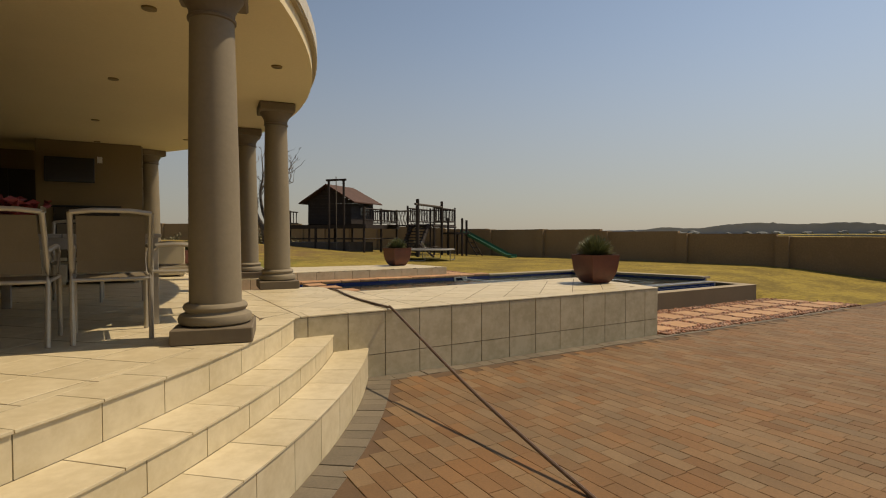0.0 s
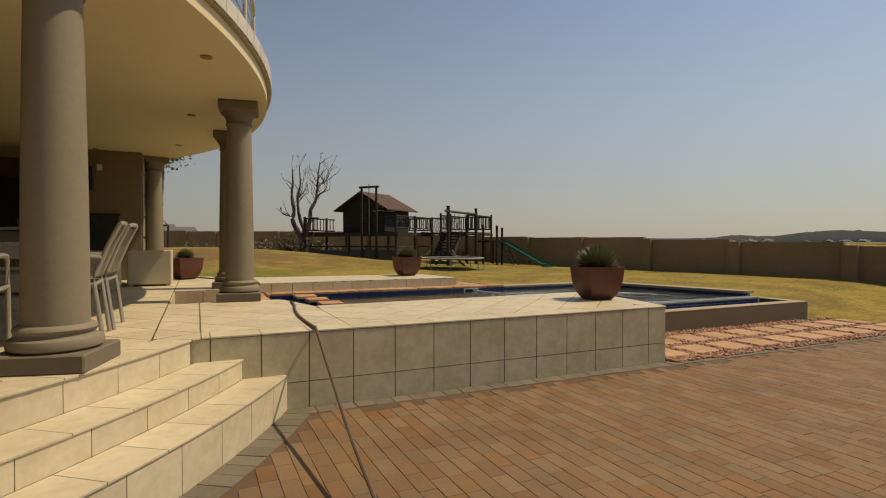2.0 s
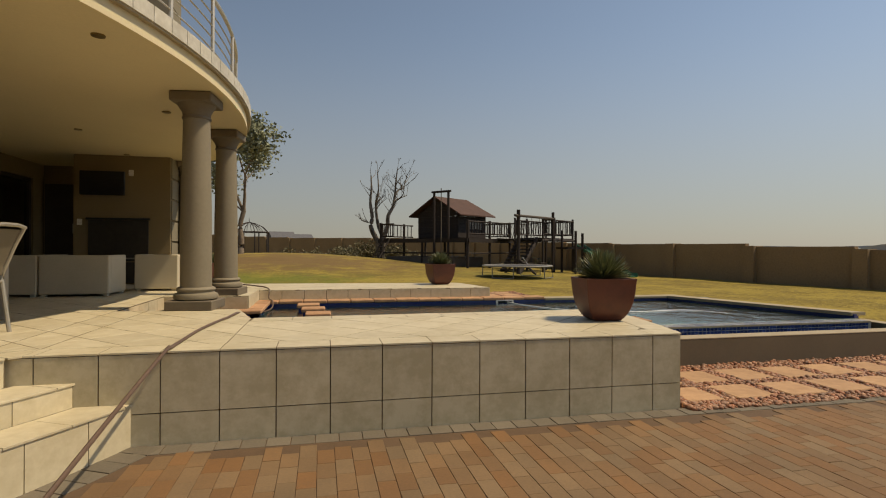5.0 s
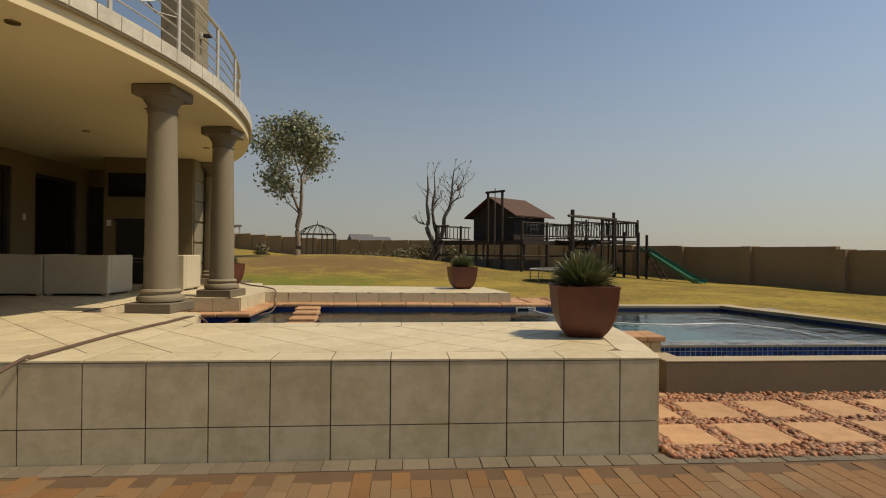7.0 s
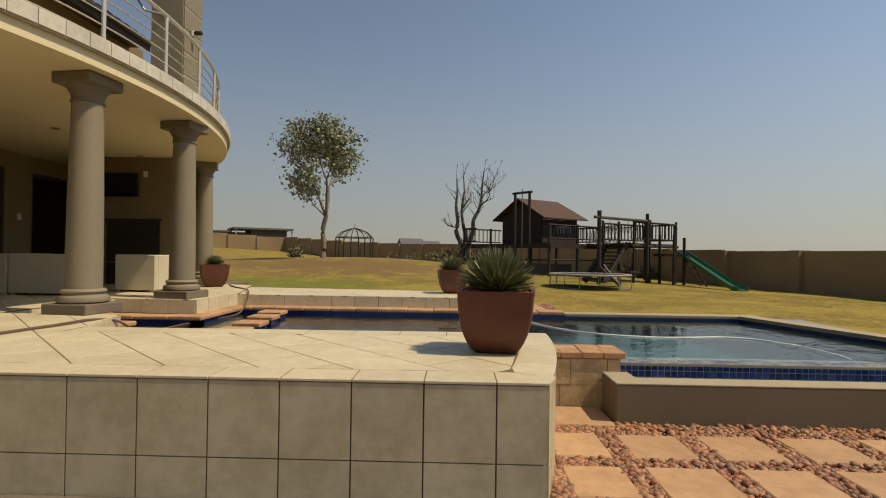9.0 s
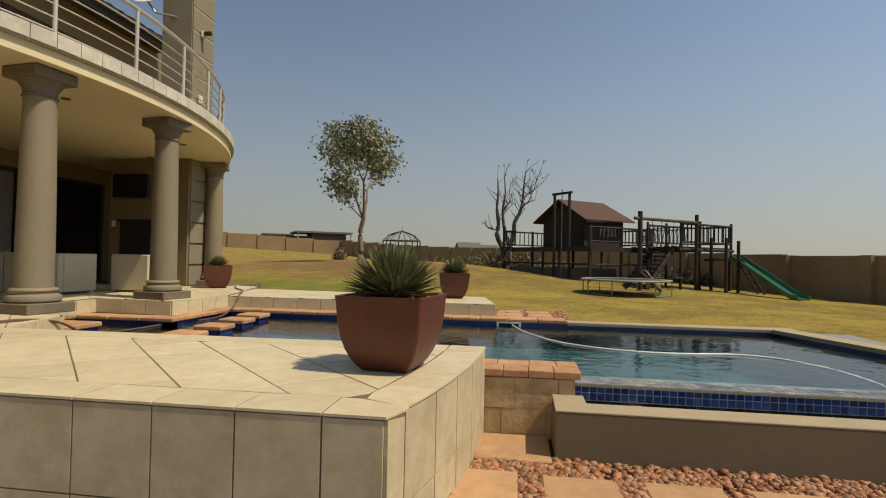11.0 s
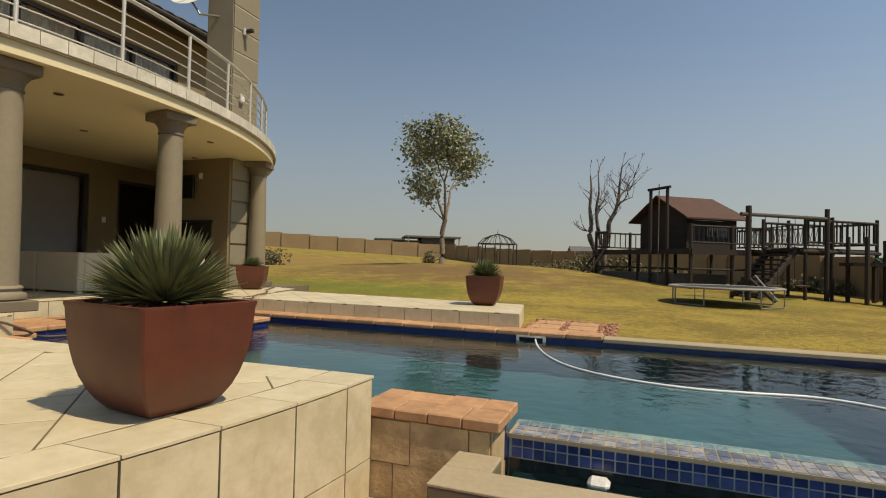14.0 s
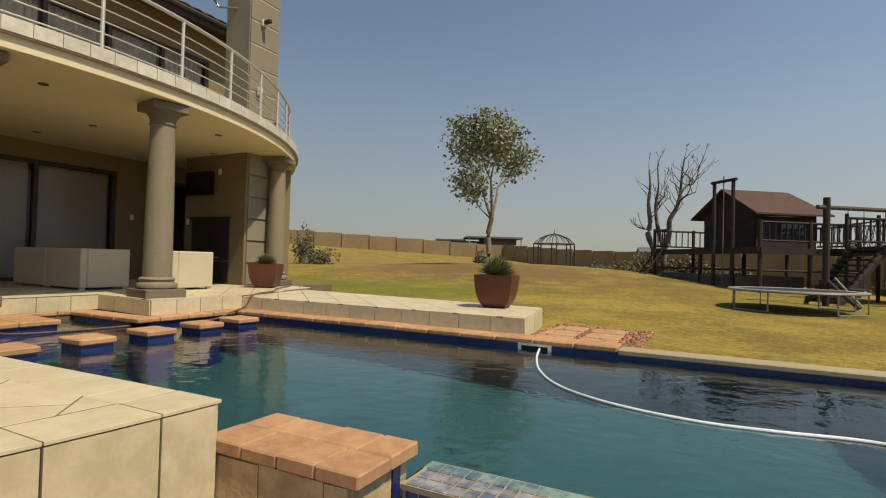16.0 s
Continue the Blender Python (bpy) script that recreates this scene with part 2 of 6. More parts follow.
def lathe(bm, profile, seg=32):
    """profile: (radius, height) from bottom to top."""
    rings = [[bm.verts.new((r * math.cos(2 * math.pi * i / seg), r * math.sin(2 * math.pi * i / seg), z)) for i in range(seg)] for r, z in profile]
    for a, b in zip(rings, rings[1:]):
        for i in range(seg):
            bm.faces.new((a[i], a[(i + 1) % seg], b[(i + 1) % seg], b[i]))
    bm.faces.new(rings[0][::-1])
    bm.faces.new(rings[-1])
    return bm


def clip(poly, convex):
    """The part of a polygon inside a convex, counter-clockwise one."""
    out = list(poly)
    n = len(convex)
    for i in range(n):
        (ax, ay), (bx, by) = convex[i], convex[(i + 1) % n]
        src, out = out, []
        for j, p in enumerate(src):
            q = src[(j + 1) % len(src)]
            sp = (bx - ax) * (p[1] - ay) - (by - ay) * (p[0] - ax)
            sq = (bx - ax) * (q[1] - ay) - (by - ay) * (q[0] - ax)
            if sp >= 0:
                out.append(p)
            if (sp > 0 > sq) or (sp < 0 < sq):
                k = sp / (sp - sq)
                out.append((p[0] + k * (q[0] - p[0]), p[1] + k * (q[1] - p[1])))
        if len(out) < 3:
            return []
    clean = []
    for p in out:
        if not clean or math.hypot(p[0] - clean[-1][0], p[1] - clean[-1][1]) > 0.004:
            clean.append(p)
    if len(clean) > 2 and math.hypot(clean[0][0] - clean[-1][0], clean[0][1] - clean[-1][1]) < 0.004:
        clean.pop()
    return clean if len(clean) > 2 else []


def area(poly):
    return 0.5 * sum(p[0] * q[1] - q[0] * p[1] for p, q in zip(poly, poly[1:] + poly[:1]))


def smoothstep(a, b, x):
    t = min(1.0, max(0.0, (x - a) / (b - a)))
    return t * t * (3 - 2 * t)


# ---- plan ----
CX, CY = -5.5, 8.05            # centre of the curved verandah
BY = CY - 0.15                 # the balcony curve sits a little further back
R_EDGE, R2, R1 = 7.58, 7.87, 8.16
TZ, CZ, WZ = 0.60, 0.42, 0.325  # terrace, coping, water
SOFFIT, FLOOR2 = 2.93, 3.19
TILE = 0.362


def arc(r, a0, a1, n, cy=CY):
    return [(CX + r * math.cos(radians(a0 + (a1 - a0) * i / n)), cy + r * math.sin(radians(a0 + (a1 - a0) * i / n))) for i in range(n + 1)]


def land(x, y):
    """Height of the lawn: level by the pool, rising to a low slope behind."""
    z = 0.33 * smoothstep(4.6, 9.0, y)
    z += 0.75 * math.exp(-((x - 1) / 7.5) ** 2 - ((y - 25) / 8) ** 2)
    z += 0.035 * max(0.0, min(60.0, -x)) + 0.026 * max(0.0, min(40.0, -x - 6)) * smoothstep(20, 45, y) + 0.012 * max(0.0, min(60.0, y - 30))
    return z + 0.02 * noise.noise((x * 0.4, y * 0.4, 0))


# lawn, reaching to the horizon, with room for the pool and the paving
xs = sorted(set([-900, -400, -200, -120, -80, -60] + [-50 + 2 * i for i in range(26)] + [i * 0.5 for i in range(0, 41)] + [20 + 2 * i for i in range(16)] + [60, 80, 120, 200, 400, 900] + [0.3, 10.62]))
ys = sorted(set([-600, -200, -60, -30, -12, -6] + [i * 0.5 for i in range(-10, 81)] + [40 + 3 * i for i in range(16)] + [100, 140, 200, 400, 900, 1500] + [4.42, 6.4, 10.05]))
bm = bmesh.new()
grid = {}
for i, x in enumerate(xs):
    for j, y in enumerate(ys):
        z = land(x, y)
        if y < 4.43 and x < 17:
            z = -0.06
        elif x < 6.8 and y < 10.04 or x < 10.63 and y < 6.5:
            z = -0.06
        elif x < 0.2 and y < 14:
            z = min(z, 0.5)
        grid[i, j] = bm.verts.new((x, y, z))
for i in range(len(xs) - 1):
    for j in range(len(ys) - 1):
        mx_, my_ = (xs[i] + xs[i + 1]) / 2, (ys[j] + ys[j + 1]) / 2
        if 0.3 < mx_ < 10.3 and 6.4 < my_ < 10.05:
            continue
        bm.faces.new((grid[i, j], grid[i + 1, j], grid[i + 1, j + 1], grid[i, j + 1]))
smooth(structure("ground", bm, M_GRASS, "dry yellow-green lawn rising gently behind the pool", "lawn"), 80)

# sub-base of the brick paving
structure("paving_bed", bmbox(-9, 16, -9, 4.52, -0.3, -0.005), M_SAND, "sandy bed under the clay brick paving", "paving")

# terrace core and steps
def block(name, poly, z0, z1, material, label, category):
    return structure(name, prism(bmesh.new(), poly, z0, z1), material, label, category)


END_Y = (4.56, 4.70, 5.02, 5.34, 5.69, 6.03, 6.25)


def end_x(y, inset=0.0):
    """The bowed end of the front terrace."""
    d = 6.25 - y
    return 6.095 - 0.02 * d - 0.078 * d * d - inset


FRONT = [(0.955, 4.62), (1.19, 4.56)] + [(end_x(y), y) for y in END_Y] + [(2.40, 6.15), (2.15, 7.0), (0.955, 7.0)]
block("terrace_core", [(x * 0.9985, y) for x, y in FRONT], -0.3, TZ - 0.0018, M_GROUT, "raised terrace bed beside the pool", "terrace")
VER = arc(R_EDGE - 0.012, -100, -27.8, 40) + [(0.95, 4.6), (0.95, 8.8)] + [(0.95, 13.2), (-6, 13.2)]
block("verandah_core", VER, -0.3, TZ - 0.0019, M_GROUT, "raised verandah floor bed", "terrace")
block("verandah_nib", [(0.95, 8.76), (2.05, 8.70), (2.05, 10.0), (1.5, 12.0), (0.95, 12.2)], -0.3, TZ - 0.0020, M_GROUT, "verandah floor under the pool side column", "terrace")
block("deck_core", [(2.05, 10.0), (6.0, 10.0), (5.76, 11.38), (1.5, 11.75)], -0.3, TZ - 0.0239, M_GROUT, "low deck bed behind the pool", "deck")
for nm, r, z in (("step_2_core", R2 - 0.012, 0.42 - 0.0019), ("step_1_core", R1 - 0.012, 0.27 - 0.0020)):
    block(nm, arc(r, -100, -25.0 if nm == "step_1_core" else -26.4, 40) + [(-5, 4.6)], -0.3, z, M_GROUT, "curved stair bed of the terrace", "stairs")

# verandah roof slab and balcony floor
bm = bmesh.new()
EDGE = arc(7.57, -110, 62, 110, BY)
prism(bm, EDGE + [(-6.0, 15.0), (-9.0, 8.0)], SOFFIT, SOFFIT + 0.12)
structure("ceiling", bm, M_PLASTER, "smooth cream painted verandah soffit", "ceiling")
bm = bmesh.new()
prism(bm, arc(7.61, -110, 62, 110, BY) + [(-6.0, 15.0), (-9.0, 8.0)], SOFFIT + 0.12, FLOOR2 - 0.0)
structure("balcony_slab", bm, M_TROUGHTOP, "curved cream balcony slab edge with a moulded band", "balcony")


# columns
def column(at, turn):
    c = thing("column", (*at, TZ), "taupe painted round verandah column with moulded base and capital", "column", "verandah columns", turn)
    part("plinth", bmbox(-0.24, 0.24, -0.24, 0.24, 0, 0.10, bevel=0.008), M_CAPITAL, c, "square taupe plinth")
    h = SOFFIT - TZ
    smooth(part("base", lathe(bmesh.new(), [(0.20, 0.10), (0.225, 0.115), (0.23, 0.14), (0.22, 0.165), (0.19, 0.178), (0.185, 0.19), (0.195, 0.20), (0.20, 0.215), (0.193, 0.23), (0.178, 0.24)]), M_COLUMN, c))
    smooth(part("shaft", lathe(bmesh.new(), [(0.162, 0.24), (0.160, 0.6), (0.155, 1.1), (0.146, 1.6), (0.137, h - 0.27)]), M_COLUMN, c))
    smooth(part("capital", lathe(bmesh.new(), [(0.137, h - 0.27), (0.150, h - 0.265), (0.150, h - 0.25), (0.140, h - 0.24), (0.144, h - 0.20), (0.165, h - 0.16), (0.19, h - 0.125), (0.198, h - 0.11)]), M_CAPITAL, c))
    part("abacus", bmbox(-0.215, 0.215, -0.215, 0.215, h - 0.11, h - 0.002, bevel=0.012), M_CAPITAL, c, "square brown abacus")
    return c


for cxy, turn in (((0.53, 3.93), -14), ((1.71, 7.12), -7), ((1.71, 9.0), -8), ((0.50, 12.12), 20)):
    column(cxy, turn)

# house walls
def wall(name, x0, x1, y0, y1, z0, z1, material=None, label="ochre plastered house wall"):
    return structure(name, bmbox(x0, x1, y0, y1, z0, z1), material or M_HOUSE, label, "wall")


WX = -2.45
for nm, y0, y1, z0, z1 in (("wall_west_1", -4, 4.9, TZ, SOFFIT), ("wall_west_2", 7.9, 8.3, TZ, SOFFIT), ("wall_west_3", 10.97, 11.55, TZ, SOFFIT), ("wall_west_4", 12.8, 13.2, TZ, SOFFIT),
                          ("wall_west_5", 4.9, 7.9, 2.64, SOFFIT), ("wall_west_6", 8.3, 10.97, 2.64, SOFFIT), ("wall_west_7", 11.55, 12.8, 2.62, SOFFIT)):
    wall(nm, WX - 0.25, WX, y0, y1, z0, z1)
wall("wall_north", -6.0, -0.4, 13.2, 13.4, 0, SOFFIT)
wall("wall_south", -5.0, 0.0, -4.2, -4.0, TZ, SOFFIT)
wall("room_wall", -6.0, -5.8, -4, 13.2, 0.0, SOFFIT, label="plain inner room wall")
wall("chimney_breast", -1.25, 0.33, 11.54, 12.4, TZ, SOFFIT)

# ---- pool ----
M_WATER = bpy.data.materials.new("pool_water")
M_WATER.use_nodes = True
_n, _l = M_WATER.node_tree.nodes, M_WATER.node_tree.links
_b = _n["Principled BSDF"]
_b.inputs["Base Color"].default_value = (0.38, 0.76, 0.79, 1)
_b.inputs["Roughness"].default_value = 0.02
_b.inputs["IOR"].default_value = 1.33
_b.inputs["Transmission Weight"].default_value = 1.0
_g = _n.new("ShaderNodeNewGeometry")
_h = None
for _s, _w in ((2.2, 0.5), (9.0, 0.25)):
    _t = _n.new("ShaderNodeTexNoise")
    _t.inputs["Scale"].default_value, _t.inputs["Detail"].default_value = _s, 3
    _l.new(_g.outputs["Position"], _t.inputs["Vector"])
    _m = _n.new("ShaderNodeMath")
    _m.operation = "MULTIPLY_ADD"
    _m.inputs[1].default_value = _w
    _l.new(_t.outputs["Fac"], _m.inputs[0])
    if _h is not None:
        _l.new(_h, _m.inputs[2])
    _h = _m.outputs[0]
_p = _n.new("ShaderNodeBump")
_p.inputs["Strength"].default_value, _p.inputs["Distance"].default_value = 0.32, 0.05
_l.new(_h, _p.inputs["Height"])
_l.new(_p.outputs[0], _b.inputs["Normal"])

POOL = [(2.15, 6.3), (6.0, 6.3), (6.0, 6.56), (6.72, 6.56), (6.72, 6.80), (10.3, 6.80), (9.45, 9.75), (2.22, 9.75), (2.22, 8.46), (0.95, 8.46), (0.95, 7.15)]
bm = bmesh.new()
box(bm, 0.6, 10.6, 6.2, 10.2, -1.35, -1.3)
structure("pool_floor", bm, M_BASIN, "blue-green plastered pool floor under water", "pool")
bm = bmesh.new()
for (ax, ay), (bx, by) in zip(POOL, POOL[1:] + POOL[:1]):
    d = Vector((bx - ax, by - ay)).normalized()
    nx, ny = d.y * 0.12, -d.x * 0.12
    prism(bm, [(ax, ay), (bx, by), (bx + nx, by + ny), (ax + nx, ay + ny)][::-1], -1.32, 0.10)
structure("pool_wall", bm, M_BASIN, "blue-green plastered pool wall under water", "pool")
bm = bmesh.new()
for (ax, ay), (bx, by) in zip(POOL, POOL[1:] + POOL[:1]):
    d = Vector((bx - ax, by - ay)).normalized()
    if ax > 5.9 and ay < 6.9 and by < 6.9:
        continue
    nx, ny = d.y * 0.118, -d.x * 0.118
    prism(bm, [(ax, ay), (bx, by), (bx + nx, by + ny), (ax + nx, ay + ny)][::-1], 0.10, CZ - 0.045)
structure("pool_waterline", bm, M_BLUE, "deep blue mosaic band along the pool waterline", "pool")
bm = bmesh.new()
bm.faces.new([bm.verts.new((x, 6.71 if y == 6.80 else y, WZ)) for x, y in POOL])
bmesh.ops.triangulate(bm, faces=bm.faces[:])
water = structure("water", bm, M_WATER, "clear dark teal pool water with small ripples", "water")
water.visible_shadow = False

# weir: a low overflow wall faced with small blue tiles
bm = bmesh.new()
box(bm, 6.72, 10.3, 6.565, 6.795, -0.6, WZ - 0.012)
M_LIME = mat("limescaled_grout", (0.60, 0.58, 0.53), (0.45, 0.43, 0.38), rough=0.7, grain=30, stain=5, mix=0.8, bump=0.1)
weir = structure("weir_wall", bm, M_LIME, "pool overflow weir wall with a pale grouted crest", "pool")
T = 0.055
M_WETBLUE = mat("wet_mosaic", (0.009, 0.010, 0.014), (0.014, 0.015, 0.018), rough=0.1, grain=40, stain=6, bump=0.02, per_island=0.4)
M_SCALE = mat("limescaled_mosaic", (0.30, 0.285, 0.265), (0.11, 0.13, 0.19), rough=0.4, grain=20, stain=5, mix=0.9, bump=0.1, per_island=0.25)
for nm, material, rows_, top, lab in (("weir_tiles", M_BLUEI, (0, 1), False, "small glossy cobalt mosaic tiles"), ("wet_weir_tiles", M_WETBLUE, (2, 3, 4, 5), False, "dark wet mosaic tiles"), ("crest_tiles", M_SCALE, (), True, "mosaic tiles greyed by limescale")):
    bm = bmesh.new()
    for i in range(64):
        x = 6.735 + i * T
        for k in rows_:
            z = WZ - 0.02 - k * T
            box(bm, x, x + T - 0.007, 6.5615, 6.569, z - T + 0.007, z)
        for k in range(3 if top else 0):
            y = 6.562 + k * 0.078
            box(bm, x, x + T - 0.007, y, y + 0.071, WZ - 0.018, WZ - 0.006)
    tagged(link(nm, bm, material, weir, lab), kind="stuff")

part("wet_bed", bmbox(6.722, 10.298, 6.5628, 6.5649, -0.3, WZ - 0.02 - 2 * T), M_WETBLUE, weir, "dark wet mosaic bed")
part("crest_bed", bmbox(6.716, 10.29, 6.556, 6.799, WZ - 0.03, WZ - 0.009), M_TROUGHTOP, weir, "limescaled weir crest")

# overflow trough
tr = thing("pool_trough", (0, 0, 0), "taupe plastered overflow trough wall in front of the pool", "pool trough")
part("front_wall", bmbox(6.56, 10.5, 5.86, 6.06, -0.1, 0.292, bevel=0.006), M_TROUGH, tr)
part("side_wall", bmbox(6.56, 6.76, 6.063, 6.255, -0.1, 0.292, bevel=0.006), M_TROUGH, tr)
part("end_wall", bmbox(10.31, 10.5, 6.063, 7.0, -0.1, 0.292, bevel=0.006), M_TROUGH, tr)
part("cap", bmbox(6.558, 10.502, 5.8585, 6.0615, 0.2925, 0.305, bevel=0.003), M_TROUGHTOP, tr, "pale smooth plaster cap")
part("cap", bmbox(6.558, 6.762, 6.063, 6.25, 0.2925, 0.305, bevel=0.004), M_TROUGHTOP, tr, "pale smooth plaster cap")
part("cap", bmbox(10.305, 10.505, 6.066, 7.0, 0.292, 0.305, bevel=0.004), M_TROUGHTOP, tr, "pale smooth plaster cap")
structure("trough_floor", bmbox(6.7, 10.4, 6.0, 6.56, -0.12, -0.03), M_BASIN, "dark bed of the overflow trough", "pool")
bm = bmesh.new()
bm.faces.new([bm.verts.new(p) for p in ((6.76, 6.06, 0.15), (10.3, 6.06, 0.15), (10.3, 6.555, 0.15), (6.76, 6.555, 0.15))])
structure("trough_water", bm, M_WATER, "shallow dark water in the overflow trough", "water").visible_shadow = False
bm = bmesh.new()
box(bm, 7.11, 7.21, 6.44, 6.53, 0.145, 0.19, bevel=0.018)
tagged(link("floating_cap", bm, mat("white_plastic", (0.75, 0.74, 0.70), rough=0.4)), "small white plastic lid floating in the trough", "lid")

# pier between terrace and weir, with irregular stone facing
pier = thing("stone_pier", (0, 0, 0), "low stone-clad pier with sandstone coping beside the weir", "pier")
part("core", bmbox(6.0, 6.70, 6.268, 6.62, -0.3, 0.40), M_STONEWALL, pier)
random.seed(3)
rows_z = [0.0, 0.19, 0.40]
for z0, z1 in zip(rows_z, rows_z[1:]):
    x = 6.06
    while x < 6.69:
        w = min(random.uniform(0.12, 0.30), 6.70 - x)
        j = lambda: random.uniform(-0.003, 0.003)
        bm = bmesh.new()
        d = random.uniform(0.0, 0.006)
        f = [(x + 0.002 + j(), z0 + 0.002 + j()), (x + w - 0.002 + j(), z0 + 0.002 + j()), (x + w - 0.002 + j(), z1 - 0.002 + j()), (x + 0.002 + j(), z1 - 0.002 + j())]
        lo = [bm.verts.new((px, 6.285, pz)) for px, pz in f]
        hi = [bm.verts.new((px, 6.262 - d, pz)) for px, pz in f]
        for i in range(4):
            bm.faces.new((lo[i], lo[(i + 1) % 4], hi[(i + 1) % 4], hi[i]))
        bm.faces.new(hi)
        bmesh.ops.recalc_face_normals(bm, faces=bm.faces[:])
        part("stone", bm, M_STONEWALL, pier)
        x += w
for k, cuts in enumerate(((6.03, 6.23, 6.40, 6.57, 6.75), (6.03, 6.18, 6.41, 6.60, 6.75))):
    y = 6.245 + k * 0.19
    for x0, x1 in zip(cuts, cuts[1:]):
        part("coping_brick", bmbox(x0 + 0.0015, x1 - 0.0015, y + 0.0015, y + 0.1885, 0.405, 0.455 + random.uniform(-0.003, 0.003), bevel=0.006), M_COPING, pier)
part("side_stone", bmbox(6.7, 6.712, 6.27, 6.50, -0.1, 0.40, bevel=0.003), M_STONEWALL, pier)
part("blue_edge", bmbox(6.702, 6.714, 6.503, 6.556, 0.20, 0.40), M_BLUE, pier, "cobalt tile edge")

# coping round the pool
coping = structure("pool_coping", bmbox(2.0, 6.72, 9.76, 10.02, -0.2, CZ - 0.05), M_GROUT, "worn sandstone coping round the pool", "coping")


def coping_row(x0, x1, y0, y1, n, along="x"):
    for i in range(n):
        a, b = i / n, (i + 1) / n
        z = CZ + random.uniform(-0.003, 0.003)
        if along == "x":
            bm = bmbox(x0 + (x1 - x0) * a + 0.003, x0 + (x1 - x0) * b - 0.003, y0, y1, CZ - 0.052, z, bevel=0.012)
        else:
            bm = bmbox(x0, x1, y0 + (y1 - y0) * a + 0.003, y0 + (y1 - y0) * b - 0.003, CZ - 0.052, z, bevel=0.012)
        part("coping_stone", bm, M_COPING, coping)


coping_row(2.0, 6.95, 9.73, 10.0, 13)
coping_row(2.05, 2.26, 8.69, 9.73, 3, "y")
coping_row(0.97, 2.26, 8.43, 8.685, 3)
coping_row(0.80, 0.97, 7.15, 8.685, 4, "y")
coping_row(0.95, 2.18, 7.0, 7.2, 3)
coping_row(2.12, 2.45, 6.2, 7.0, 2, "y")
coping_row(2.45, 6.0, 6.2, 6.33, 9)
structure("coping_bed_bay", bmbox(0.6, 0.955, 7.0, 8.9, -0.2, CZ - 0.051), M_GROUT, "mortar bed under the coping", "coping")
for k, (x0, x1, y0, y1) in enumerate(((0.98, 1.75, 7.2, 7.95),)):
    stp = thing("bay_step", (0, 0, 0), "sandstone topped step standing in the pool bay", "pool step")
    part("base", bmbox(x0 + 0.03, x1 - 0.03, y0, y1 - 0.03, -1.3, CZ - 0.055), M_BLUE, stp, "cobalt tiled sides")
    for i in range(2):
        part("coping_stone", bmbox(x0, x1, y0 + (y1 - y0) * i / 2 + 0.003, y0 + (y1 - y0) * (i + 1) / 2 - 0.003, CZ - 0.055, CZ, bevel=0.012), M_COPING, stp)
for i, (x, y) in enumerate(((3.12, 6.88), (3.06, 7.48), (3.01, 8.08), (2.94, 8.68), (2.86, 9.24))):
    stp = thing("stepping_stone", (x, y, 0), "square sandstone stepping block standing in the pool", "stepping stone", "stepping stones in the pool")
    part("pedestal", bmbox(-0.14, 0.14, -0.13, 0.13, -1.3, CZ - 0.055), M_BLUE, stp, "cobalt tiled pedestal")
    part("top", bmbox(-0.165, 0.165, -0.15, 0.15, CZ - 0.055, CZ, bevel=0.012), M_COPING, stp)

# pale kerb along the far and right pool edge
kerb = structure("pool_kerb", bmbox(6.955, 9.75, 9.722, 9.96, CZ - 0.066, CZ - 0.02, bevel=0.008), M_TROUGHTOP, "pale plaster kerb along the lawn side of the pool", "kerb")
bm = bmesh.new()
prism(bm, [(9.425, 9.721), (10.275, 6.82), (10.52, 6.82), (9.72, 9.732)], CZ - 0.066, CZ - 0.02)
structure("pool_kerb_side", bm, M_TROUGHTOP, "pale plaster kerb at the end of the pool", "kerb")

# skimmer and cleaner hose
M_WHITE = mat("white_paint", (0.72, 0.71, 0.66), rough=0.5, grain=30, bump=0.05)
M_DARK = mat("dark_void", (0.02, 0.02, 0.02), rough=0.9)
sk = thing("pool_skimmer", (6.2, 9.735, 0.325), "white framed skimmer mouth in the pool wall", "skimmer")
# flat near-black plate paints the shade inside the hollow mouth
part("opening", bmbox(-0.13, 0.13, 0.0, 0.012, -0.06, 0.03), M_DARK, sk)
for nm, b4 in (("frame", (-0.16, 0.16, -0.008, 0.014, 0.03, 0.05)), ("frame", (-0.16, -0.13, -0.008, 0.014, -0.07, 0.03)), ("frame", (0.13, 0.16, -0.008, 0.014, -0.07, 0.03))):
    part(nm, bmbox(*b4), M_WHITE, sk)
M_HOSEW = mat("white_hose", (0.78, 0.84, 0.84), rough=0.5, grain=30, bump=0.1)


def spline(pts, n=12):
    pts = [Vector(p) for p in pts]
    out = []
    for i in range(len(pts) - 1):
        p0, p1, p2, p3 = pts[max(i - 1, 0)], pts[i], pts[i + 1], pts[min(i + 2, len(pts) - 1)]
        for k in range(n):
            t = k / n
            out.append(0.5 * (2 * p1 + (p2 - p0) * t + (2 * p0 - 5 * p1 + 4 * p2 - p3) * t * t + (3 * p1 - p0 - 3 * p2 + p3) * t ** 3))
    return out + [pts[-1]]


